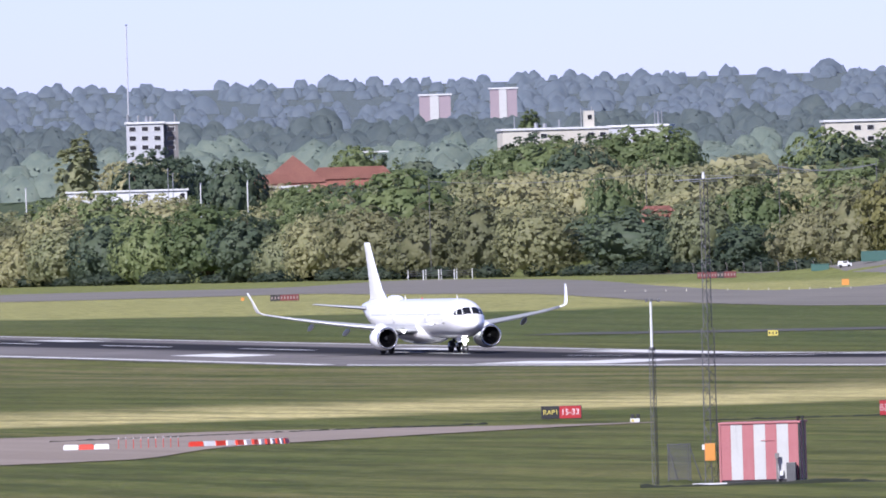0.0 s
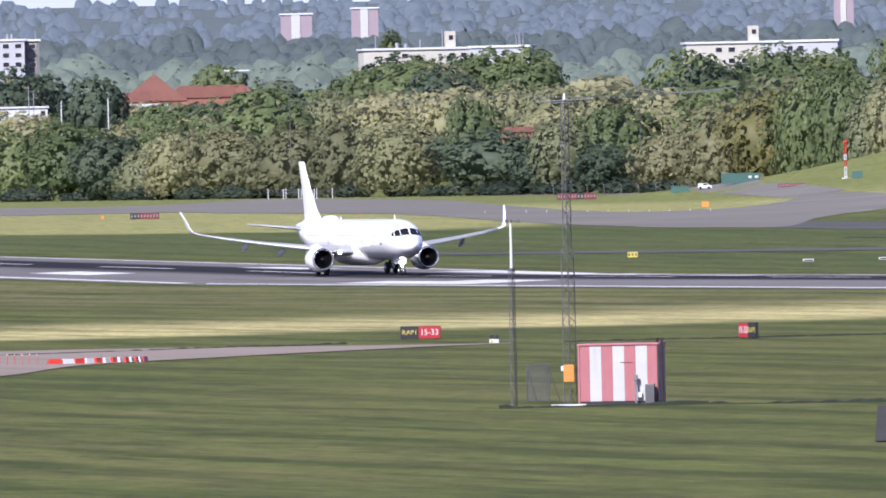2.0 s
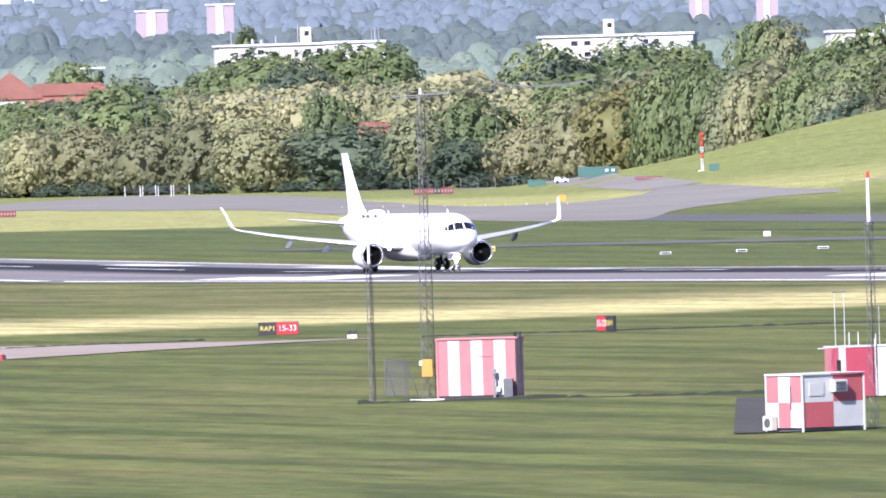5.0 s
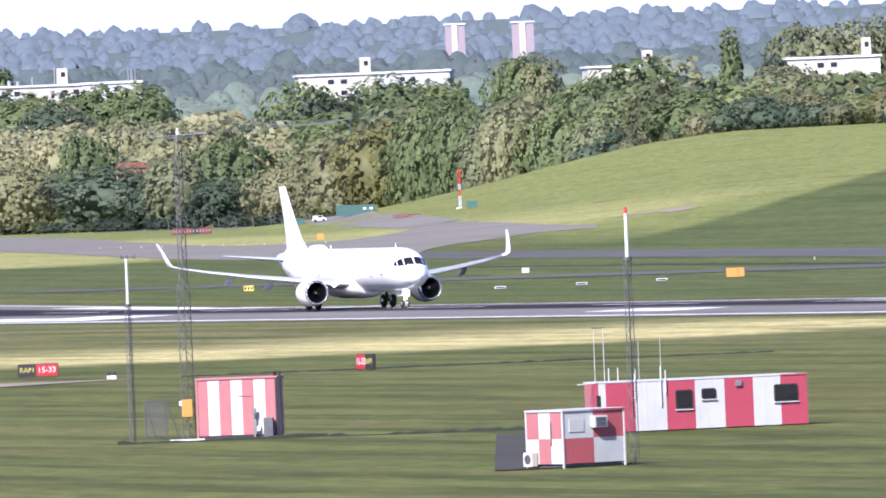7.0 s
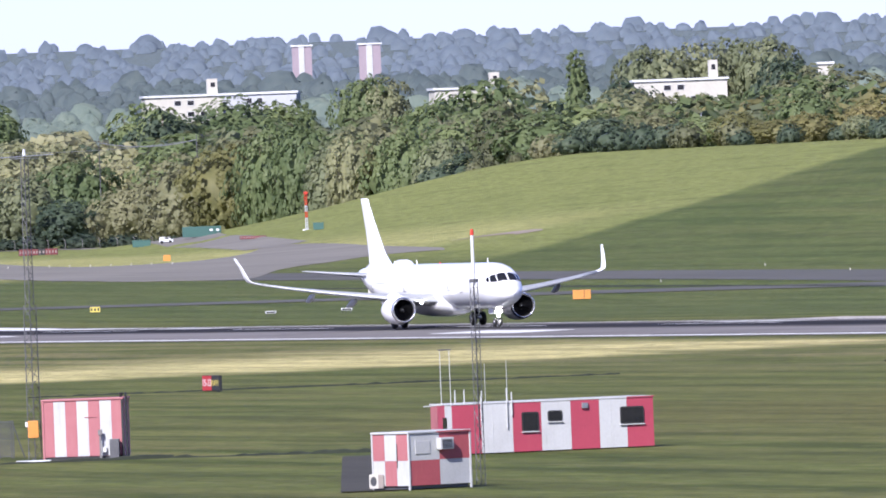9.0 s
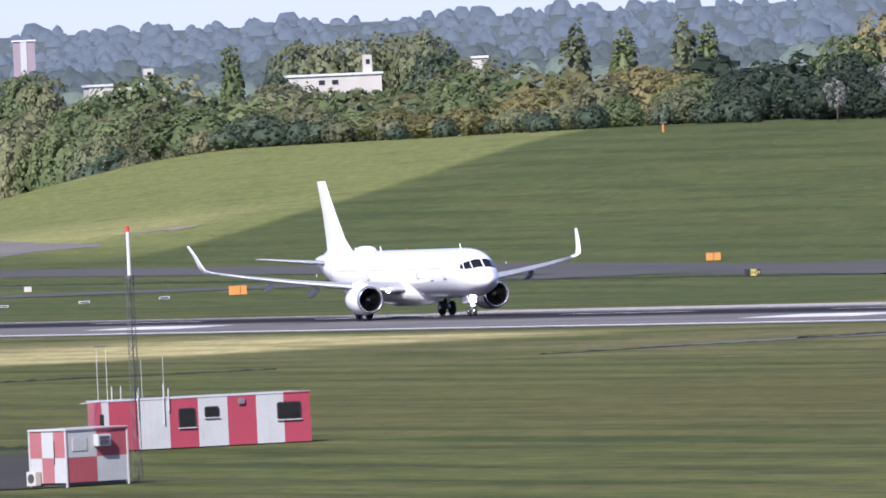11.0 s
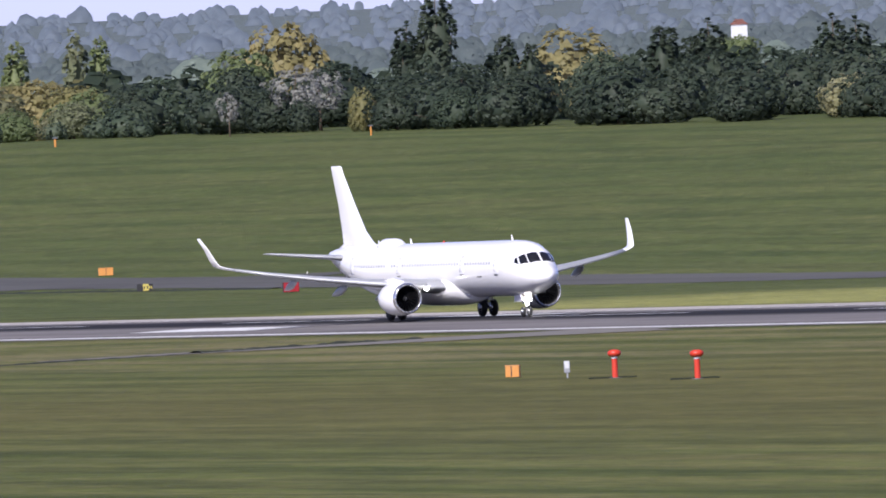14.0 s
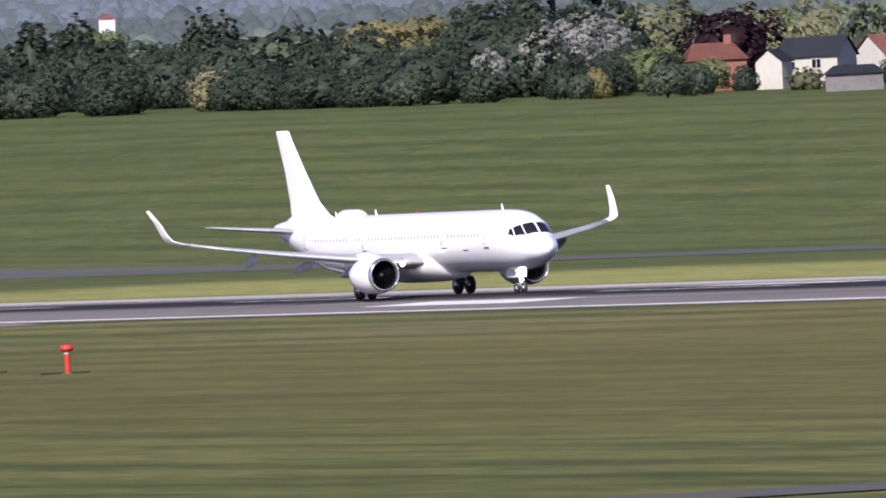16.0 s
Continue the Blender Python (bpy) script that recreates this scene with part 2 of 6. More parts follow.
BLACK = surface("black_paint", (0.018, 0.018, 0.018), (0.03, 0.03, 0.03), 9.0, 0.7, 0.5)
GREEN = surface("green_paint", (0.045, 0.115, 0.095), (0.038, 0.09, 0.08), 9.0, 0.7, 0.5)
STEEL = surface("galvanised_steel", (0.42, 0.43, 0.44), (0.28, 0.29, 0.30), 12.0, 1.5, 0.45, 0.8, 0.1)
DARKSTEEL = surface("weathered_steel", (0.13, 0.13, 0.135), (0.08, 0.08, 0.085), 12.0, 1.5, 0.55, 0.5, 0.1)
RUST = surface("rusty_steel", (0.092, 0.036, 0.017), (0.176, 0.160, 0.143), 5.0, 2.0, 0.8, 0.1, 0.4)
GLASS_DARK = surface("dark_window_glass", (0.012, 0.013, 0.016), (0.02, 0.02, 0.022), 4.0, 1.0, 0.08, 0.0, 0.0)
# cabin window glass painted mid-grey for its overexposed look
CABIN_GLASS = surface("washed_out_cabin_glass", (0.34, 0.345, 0.35), (0.26, 0.265, 0.27), 4.0, 1.0, 0.3, 0.0, 0.0)
LIVERY = surface("white_aircraft_enamel", (0.83, 0.83, 0.83), (0.79, 0.79, 0.79), 3.0, 0.3, 0.22, 0.0, 0.02, coat=0.4)
GREYSKIN = surface("grey_wing_skin", (0.42, 0.43, 0.445), (0.35, 0.36, 0.375), 4.0, 0.4, 0.4, 0.2, 0.03)
BAREMETAL = surface("polished_intake_lip", (0.72, 0.72, 0.73), (0.62, 0.62, 0.63), 6.0, 0.6, 0.22, 0.9, 0.02)
TYRE = surface("tyre_rubber", (0.014, 0.014, 0.014), (0.024, 0.024, 0.024), 12.0, 3.0, 0.75)
FANDARK = surface("dark_titanium_fan", (0.035, 0.036, 0.04), (0.022, 0.022, 0.025), 6.0, 1.0, 0.35, 0.7, 0.05)
LAMP = glowing("landing_light", (1.0, 0.95, 0.85), 14.0)
BRICK = surface("red_brick", (0.30, 0.12, 0.09), (0.22, 0.09, 0.07), 3.0, 0.5, 0.85)
# tile red made paler to take in some haze
ROOFRED = surface("red_roof_tile", (0.36, 0.165, 0.125), (0.28, 0.125, 0.10), 2.0, 0.3, 0.8)
ROOFDARK = surface("dark_slate", (0.055, 0.06, 0.08), (0.035, 0.04, 0.05), 2.0, 0.3, 0.6)
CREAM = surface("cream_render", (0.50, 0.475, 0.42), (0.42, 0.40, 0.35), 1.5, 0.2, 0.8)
# grey walls, and the shade on the cream blocks' turned wings
GREYWALL = surface("grey_and_shaded_wall", (0.42, 0.43, 0.46), (0.34, 0.35, 0.38), 1.5, 0.2, 0.8)
BARK = surface("bark", (0.10, 0.075, 0.05), (0.06, 0.045, 0.03), 6.0, 1.0, 0.9)
LEAF = leafy("broad_leaves", (0.166, 0.218, 0.097), (0.237, 0.283, 0.132), (0.108, 0.152, 0.077))
LEAF_MID = leafy("grey_olive_leaves", (0.228, 0.257, 0.145), (0.297, 0.315, 0.182), (0.155, 0.182, 0.110))
LEAF_OLIVE = leafy("olive_leaves", (0.312, 0.320, 0.175), (0.394, 0.388, 0.219), (0.206, 0.219, 0.122))
LEAF_BROWN = leafy("brown_olive_leaves", (0.198, 0.209, 0.116), (0.262, 0.264, 0.148), (0.132, 0.145, 0.087))
LEAF_DARK = leafy("dark_leaves", (0.086, 0.123, 0.081), (0.124, 0.161, 0.102), (0.057, 0.084, 0.065))
# leaf green with shade put into it, for trees under cloud
LEAF_SHADE = leafy("shaded_green_leaves", (0.060, 0.087, 0.060), (0.090, 0.115, 0.077), (0.042, 0.062, 0.049))
LEAF_PALE = leafy("silver_leaves", (0.460, 0.460, 0.414), (0.333, 0.333, 0.299), (0.184, 0.196, 0.161))
LEAF_GOLD = leafy("yellowing_leaves", (0.319, 0.294, 0.125), (0.250, 0.244, 0.112), (0.163, 0.169, 0.077))
LEAF_PURPLE = leafy("purple_leaves", (0.040, 0.018, 0.026), (0.055, 0.024, 0.032), (0.025, 0.012, 0.016))
# aerial haze put into the leaf colours, bluer with each range
WOODS_HAZE_MID = leafy("hazed_grey_green_leaves", (0.203, 0.247, 0.176), (0.270, 0.307, 0.216), (0.150, 0.192, 0.152))
WOODS_HAZE_GREY = leafy("hazed_dull_green_leaves", (0.192, 0.240, 0.214), (0.240, 0.285, 0.240), (0.158, 0.204, 0.195))
WOODS_HAZE_BLUE = leafy("hazed_slate_green_leaves", (0.150, 0.188, 0.196), (0.178, 0.215, 0.215), (0.128, 0.166, 0.180))
WOODS_HAZE_FAR = leafy("hazed_blue_green_leaves", (0.222, 0.272, 0.330), (0.245, 0.292, 0.344), (0.205, 0.256, 0.315))
WOODS_HAZE_PALE = leafy("hazed_palest_leaves", (0.345, 0.415, 0.530), (0.365, 0.430, 0.540), (0.325, 0.395, 0.515))
# distant brick, its red greyed with painted haze
PINKBRICK = surface("hazed_pink_brick", (0.29, 0.235, 0.26), (0.25, 0.205, 0.235), 1.5, 0.2, 0.85)


# ---- building helpers ----
def mesh_of(name, bm, material, smooth=False):
    me = bpy.data.meshes.new(name)
    bm.normal_update()
    bm.to_mesh(me)
    bm.free()
    for m in material if isinstance(material, (list, tuple)) else [material]:
        me.materials.append(m)
    if smooth:
        me.polygons.foreach_set("use_smooth", [True] * len(me.polygons))
    return me


def part(name, bm, material, parent=None, label="", smooth=False, m=None):
    data = bm if isinstance(bm, bpy.types.Mesh) else mesh_of(name, bm, material, smooth)
    ob = new(name, data)
    ob.parent = parent
    if m is not None:
        ob.matrix_basis = m
    return tagged(ob, label)


def thing(name, m, label, category, group="", kind=""):
    ob = new(name)
    ob.matrix_basis = m
    ob.empty_display_size = 0.5
    return tagged(ob, label, category, group, kind)


def add_box(bm, lo, hi, bevel=0.0, m=None, mat=0):
    c = [(a + b) / 2 for a, b in zip(lo, hi)]
    s = [abs(b - a) for a, b in zip(lo, hi)]
    mm = Matrix.Translation(c) @ Matrix.Diagonal((*s, 1))
    r = bmesh.ops.create_cube(bm, size=1.0, matrix=(m @ mm) if m else mm)
    vs = r["verts"]
    faces = {f for v in vs for f in v.link_faces}
    if bevel:
        es = {e for v in vs for e in v.link_edges}
        out = bmesh.ops.bevel(bm, geom=list(es), offset=bevel, segments=2, affect="EDGES", profile=0.6)
        faces |= set(out["faces"])
    for f in faces:
        if f.is_valid:
            f.material_index = mat
    return bm


def box(lo, hi, bevel=0.0):
    return add_box(bmesh.new(), lo, hi, bevel)


def add_rod(bm, a, b, r0, r1=None, n=6, mat=0):
    a, b = Vector(a), Vector(b)
    d = b - a
    q = d.to_track_quat("Z", "Y").to_matrix().to_4x4()
    r = bmesh.ops.create_cone(bm, cap_ends=True, segments=n, radius1=r0, radius2=r0 if r1 is None else r1, depth=d.length,
                              matrix=Matrix.Translation((a + b) / 2) @ q)
    for f in {f for v in r["verts"] for f in v.link_faces}:
        f.material_index = mat
    return bm


def rod(a, b, r0, r1=None, n=6):
    return add_rod(bmesh.new(), a, b, r0, r1, n)


def loft(rings, closed_ends=True):
    """A skin over rings of points, all of one count."""
    bm = bmesh.new()
    vs = [[bm.verts.new(p) for p in ring] for ring in rings]
    n = len(rings[0])
    for a, b in zip(vs, vs[1:]):
        for i in range(n):
            bm.faces.new((a[i], a[(i + 1) % n], b[(i + 1) % n], b[i]))
    if closed_ends:
        bm.faces.new(list(reversed(vs[0])))
        bm.faces.new(vs[-1])
    bmesh.ops.recalc_face_normals(bm, faces=bm.faces[:])
    return bm


def lathe(profile, n=32, axis="Y", closed=False):
    """Turned shape: (along, radius) pairs round the Y or Z axis."""
    rings = []
    for along, r in profile:
        ring = []
        for i in range(n):
            a = 2 * math.pi * i / n
            ring.append((r * math.cos(a), along, r * math.sin(a)) if axis == "Y" else (r * math.cos(a), r * math.sin(a), along))
        rings.append(ring)
    return loft(rings, not closed)


def smooth_step(v, a, b):
    t = min(1.0, max(0.0, (v - a) / (b - a)))
    return t * t * (3 - 2 * t)


def ground_z(x, y):
    """Height of the land: cambered runway, level field, the bank behind the taxiway, rising country beyond."""
    z = -0.00053 * (min(max(y, 0.0), 1900.0) - 1000.0)
    z += 0.0075 * max(0.0, min(y, 1900.0) - 1380.0) * (1.0 - smooth_step(x, 480.0, 690.0))
    z -= 0.015 * min(abs(x - 416.0), 24.0)
    z -= 0.35 * smooth_step(x, 386.0, 330.0)
    z += 6.4 * smooth_step(x, 450.0 + 110.0 * smooth_step(y, 1500.0, 1050.0), 705.0)
    bank = 12.4 - 0.0115 * max(0.0, 1790.0 - y)
    z += bank * smooth_step(y, 2138.0, 1955.0) * smooth_step(x, 556.0 + min(90.0, 0.28 * max(0.0, y - 1690.0)), 708.0) * (1.0 - smooth_step(x, 760.0, 900.0))
    reach = math.hypot(x, y)
    z += 0.0235 * max(0.0, min(min(reach, 5110.0) - 2480.0, (x - 740.0) * 6.0))
    z += 5.8 * smooth_step(reach, 4380.0, 5100.0)
    # a farther, higher ridge
    if reach > 5110.0:
        ridge = 5800.0 * math.tan(radians(0.60 + 0.20 * smooth_step(math.degrees(math.atan2(x, y)), 22.9, 24.6))) - 66.0
        z += ridge * smooth_step(reach, 5250.0, 5800.0)
    return z


def on_ground(x, y, turn=0.0, lift=0.0):
    return pose(x, y, ground_z(x, y) + lift, 0, 0, turn)


def sheet(name, xs, ys, lift, material, label="", smooth=True):
    """A strip of surface laid on the land."""
    bm = bmesh.new()
    vs = [[bm.verts.new((x, y, ground_z(x, y) + lift)) for x in xs] for y in ys]
    for a, b in zip(vs, vs[1:]):
        for i in range(len(xs) - 1):
            bm.faces.new((a[i], a[i + 1], b[i + 1], b[i]))
    ob = part(name, bm, material, None, label, smooth)
    return tagged(ob, label, "ground", kind="structure")


def steps(a, b, d):
    n = max(1, round((b - a) / d))
    return [a + (b - a) * i / n for i in range(n + 1)]


# ---- land, runway, taxiways ----
gx = steps(-420, 120, 60) + steps(140, 360, 20)[0:] + steps(366, 476, 5.5) + steps(484, 760, 8) + steps(775, 940, 15) + steps(990, 3300, 80)
gy = steps(-300, 300, 75) + steps(330, 1290, 24) + steps(1310, 2200, 15) + steps(2230, 2600, 30) + steps(2670, 6000, 90)
ground = sheet("ground", gx, gy, 0.0, GRASS, "mown airfield grass in light and dark stripes, with dry patches and sunlit patches in its colour")
runway = sheet("runway", [391.0, 394.0, 400.0, 408.0, 416.0, 424.0, 432.0, 438.0, 441.0], steps(150, 2150, 20), 0.05, RUNWAY,
               "long dark grey asphalt runway, blackened with tyre rubber along its middle")


sheet("runway_shoulder", [441.0, 444.0, 448.0], steps(150, 1180, 20), 0.045, SHOULDER, "pale worn asphalt shoulder along the runway")


def marking(x0, x1, y0, y1):
    bm = bmesh.new()
    ys = steps(y0, y1, 12)
    vs = [[bm.verts.new((x, y, ground_z(x, y) + 0.068)) for x in (x0, x1)] for y in ys]
    for a, b in zip(vs, vs[1:]):
        bm.faces.new((a[0], a[1], b[1], b[0]))
    return part("runway_marking", bm, MARK, runway)


marking(392.9, 394.3, 150, 2150)
marking(437.6, 439.2, 150, 2150)
for y0 in (522, 675, 823, 980, 1136, 1298, 1452, 1610, 1765):
    marking(401.2, 406.8, y0, y0 + 24)
    marking(425.2, 430.8, y0, y0 + 24)
marking(396.5, 402.5, 1296, 1342)
marking(431.0, 437.6, 1352, 1420)
for k in range(28):
    marking(415.6, 416.5, 210 + 60 * k, 240 + 60 * k)

sheet("taxiway", [537, 541, 545, 549, 553], steps(300, 1700, 20), 0.04, TAXI_DARK, "dark asphalt taxiway running beside the runway")


def slanted(name, p, q, w0, w1, lift, material, label, bend=0.0):
    """A surfaced way from p to q, of width w0 to w1, bowed sideways by bend."""
    p, q = Vector(p), Vector(q)
    d = (q - p).normalized()
    side = Vector((-d.y, d.x))
    n = max(4, round((q - p).length / 10))
    bm = bmesh.new()
    rows = []
    for i in range(n + 1):
        t = i / n
        c = p.lerp(q, t) + side * bend * 4 * t * (1 - t)
        w = w0 + (w1 - w0) * t
        row = []
        for k in range(5):
            v = c + side * w * (k / 4 - 0.5)
            row.append(bm.verts.new((v.x, v.y, ground_z(v.x, v.y) + lift)))
        rows.append(row)
    for a, b in zip(rows, rows[1:]):
        for k in range(4):
            bm.faces.new((a[k], b[k], b[k + 1], a[k + 1]))
    bmesh.ops.recalc_face_normals(bm, faces=bm.faces[:])
    if bm.faces[0].normal.z < 0:
        bmesh.ops.reverse_faces(bm, faces=bm.faces[:])
    return tagged(part(name, bm, material, None, label, True), label, "ground", kind="structure")


def way(name, stations, lift, material, label, cross=None):
    """A surfaced way through stations (x, y, width), eased between them; cross gives the direction of its width."""
    bm = bmesh.new()
    rows, st = [], [Vector(q) for q in stations]
    for i in range(len(st) - 1):
        a, b, c, d = st[max(0, i - 1)], st[i], st[i + 1], st[min(len(st) - 1, i + 2)]
        for k in range(8 + (i == len(st) - 2)):
            t = k / 8
            q = 0.5 * (2 * b + (c - a) * t + (2 * a - 5 * b + 4 * c - d) * t * t + (3 * b - a - 3 * c + d) * t ** 3)
            g = (c - a) * 0.5 * (1 - t) + (d - b) * 0.5 * t
            side = Vector(cross).normalized() if cross else Vector((-g.y, g.x)).normalized()
            ragged = 1.0 + 0.04 * noise.noise(Vector((q.x * 0.1, q.y * 0.1, 3.0)))
            w = max(0.5, q.z) * ragged
            row = []
            for j in range(7):
                v = Vector((q.x, q.y)) + side * w * (j / 6 - 0.5)
                row.append(bm.verts.new((v.x, v.y, ground_z(v.x, v.y) + lift)))
            rows.append(row)
    for a, b in zip(rows, rows[1:]):
        for j in range(6):
            bm.faces.new((a[j], b[j], b[j + 1], a[j + 1]))
    for f in bm.faces:
        f.normal_update()
        if f.normal.z < 0:
            f.normal_flip()
    return tagged(part(name, bm, material, None, label, True), label, "ground", kind="structure")


way("apron", ((590, 2350, 200), (602, 2272, 215), (612, 2200, 200), (638, 2230, 320), (636, 2184, 375), (615, 2035, 312), (578, 1870, 190), (563, 1797, 142), (557, 1750, 130), (560, 1727, 158), (573, 1730, 206), (593, 1776, 200), (596, 1760, 130), (593, 1732, 62), (588, 1692, 13)),
    0.05, TARMAC, "grey asphalt taxiway bending round the far lawn", (0.31, 0.95))
way("pavement", ((622, 1862, 9), (650, 1973, 9), (688, 2130, 10), (707, 2222, 11), (712, 2310, 12)), 0.07, TARMAC, "narrow stretch of grey asphalt below the trees")
slanted("taxiway_link", (470, 1560), (556, 1330), 9, 9, 0.06, TAXI_DARK, "narrow asphalt link between runway and taxiway")
slanted("service_track", (603.2, 1727), (605, 1707), 5, 4, 0.06, PATH, "short pale service track curling up the grass bank", 3)
way("path", ((188, 842, 130), (206, 845, 128), (225, 851, 124), (230, 854, 114), (237.5, 868, 86), (243, 874, 70), (251.5, 878, 50), (260, 881, 28), (268, 883.5, 10), (274, 885, 4)), 0.05, PATH, "pinkish grey asphalt exit road tapering across the grass", (0.25, 0.97))
slanted("footpath", (186.2, 546.5), (213.2, 625.5), 2.4, 2.6, 0.05, WORN, "dark asphalt footpath linking the two cabins")
slanted("hardstanding", (350, 893), (391, 880), 3, 26, 0.045, TARMAC, "grey asphalt wedge joining the runway edge")
slanted("near_road", (170, 400), (240, 372), 9, 9, 0.05, TAXI_DARK, "dark asphalt corner of a perimeter road")


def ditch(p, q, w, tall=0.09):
    """A line of long grass with an uneven top, shade put into its dark colour."""
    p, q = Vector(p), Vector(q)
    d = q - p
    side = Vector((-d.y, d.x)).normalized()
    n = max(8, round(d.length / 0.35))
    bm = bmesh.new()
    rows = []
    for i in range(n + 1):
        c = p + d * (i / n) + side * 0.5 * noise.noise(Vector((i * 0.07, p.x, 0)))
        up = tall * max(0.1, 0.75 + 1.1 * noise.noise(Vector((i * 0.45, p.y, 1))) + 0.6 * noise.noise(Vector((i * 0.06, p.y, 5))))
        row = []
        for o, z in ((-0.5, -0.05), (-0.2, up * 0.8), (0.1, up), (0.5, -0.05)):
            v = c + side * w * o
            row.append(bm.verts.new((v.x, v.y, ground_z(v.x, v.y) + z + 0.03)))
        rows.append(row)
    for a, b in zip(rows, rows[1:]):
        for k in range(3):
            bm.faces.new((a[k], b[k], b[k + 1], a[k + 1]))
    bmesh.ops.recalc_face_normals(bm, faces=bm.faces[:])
    label = "line of long grass over a drain, shade put into its dark colour"
    return tagged(part("drain", bm, SHADED_GRASS, None, label), label, "ground", kind="structure")


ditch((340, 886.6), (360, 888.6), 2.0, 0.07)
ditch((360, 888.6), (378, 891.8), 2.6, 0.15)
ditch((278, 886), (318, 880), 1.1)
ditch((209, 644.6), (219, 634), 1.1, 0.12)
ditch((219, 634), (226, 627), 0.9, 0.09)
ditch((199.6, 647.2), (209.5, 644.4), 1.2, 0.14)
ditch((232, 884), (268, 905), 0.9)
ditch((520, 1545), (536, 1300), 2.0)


# ---- aircraft ----
def ring_at(y):
    """Fuselage section at y metres aft of the nose: middle height, half width, half height."""
    rows = [(0, 3.06, 0.03, 0.03), (0.12, 3.06, 0.30, 0.28), (0.4, 3.06, 0.62, 0.52), (0.9, 3.07, 0.98, 0.78), (1.5, 3.12, 1.27, 1.00),
            (2.2, 3.31, 1.50, 1.42), (3.0, 3.51, 1.69, 1.79), (4.0, 3.64, 1.85, 2.00), (5.2, 3.69, 1.95, 2.09), (6.5, 3.70, 1.975, 2.12),
            (31.0, 3.70, 1.975, 2.12), (33.5, 3.74, 1.93, 1.97), (36.0, 3.97, 1.74, 1.74), (38.5, 4.30, 1.42, 1.42), (41.0, 4.66, 1.02, 1.03),
            (43.0, 4.93, 0.62, 0.64), (44.2, 5.05, 0.34, 0.36), (44.5, 5.07, 0.20, 0.22)]
    for a, b in zip(rows, rows[1:]):
        if y <= b[0]:
            t = (y - a[0]) / (b[0] - a[0])
            return tuple(p + (q - p) * t for p, q in zip(a[1:], b[1:]))
    return rows[-1][1:]


def skin(y, phi, out=0.0):
    """Point of the fuselage skin, phi degrees from its top towards port."""
    z, w, h = ring_at(y)
    a = radians(phi)
    return ((w + out) * math.sin(a), y, z + (h + out) * math.cos(a))


def skin_patch(corners, out, n=4):
    """A patch on the skin between four (y, phi) corners, with an edge turned in."""
    bm = bmesh.new()
    a, b, c, d = [Vector(v) for v in corners]
    vs = []
    for i in range(n + 1):
        row = []
        for j in range(n + 1):
            p = a.lerp(b, i / n).lerp(d.lerp(c, i / n), j / n)
            row.append(bm.verts.new(skin(p.x, p.y, out)))
        vs.append(row)
    for i in range(n):
        for j in range(n):
            bm.faces.new((vs[i][j], vs[i + 1][j], vs[i + 1][j + 1], vs[i][j + 1]))
    r = bmesh.ops.extrude_face_region(bm, geom=bm.faces[:])
    mid = Vector((0, (a.x + c.x) / 2, 3.6))
    for v in r["geom"]:
        if isinstance(v, bmesh.types.BMVert):
            v.co -= (v.co - mid).normalized() * (out + 0.03)
    bmesh.ops.recalc_face_normals(bm, faces=bm.faces[:])
    return bm


def foil(le, chord, thick, up=(0, 0, 1), n=9):
    """Aerofoil ring: leading edge, chord along +Y."""
    le, up = Vector(le), Vector(up).normalized()
    top, bot = [], []
    for i in range(n):
        t = (1 - math.cos(math.pi * i / (n - 1))) / 2
        h = 5 * thick * (0.2969 * math.sqrt(t) - 0.126 * t - 0.3516 * t * t + 0.2843 * t ** 3 - 0.1015 * t ** 4)
        h = max(h, 0.006)
        top.append(le + Vector((0, chord * t, 0)) + up * chord * (h * 1.15 + 0.015 * math.sin(math.pi * t)))
        bot.append(le + Vector((0, chord * t, 0)) - up * chord * h * 0.85)
    return top + bot[::-1]


def wheel(parent, x, y, r, w, lift=0.0):
    hub = part("wheel", lathe([(-w * 0.46, r * 0.62), (-w * 0.5, r * 0.8), (-w * 0.36, r * 0.965), (0, r), (w * 0.36, r * 0.965), (w * 0.5, r * 0.8), (w * 0.46, r * 0.62)],
                              28, "Y"), TYRE, parent, "black rubber tyre", True, pose(x, y, r, 0, 0, 90))
    rim = lathe([(-w * 0.47, r * 0.60), (-w * 0.40, r * 0.56), (-w * 0.30, r * 0.2), (w * 0.30, r * 0.2), (w * 0.40, r * 0.56), (w * 0.47, r * 0.60)], 20, "Y")
    part("rim", rim, BAREMETAL, hub, "pale metal hub", True)
    return hub


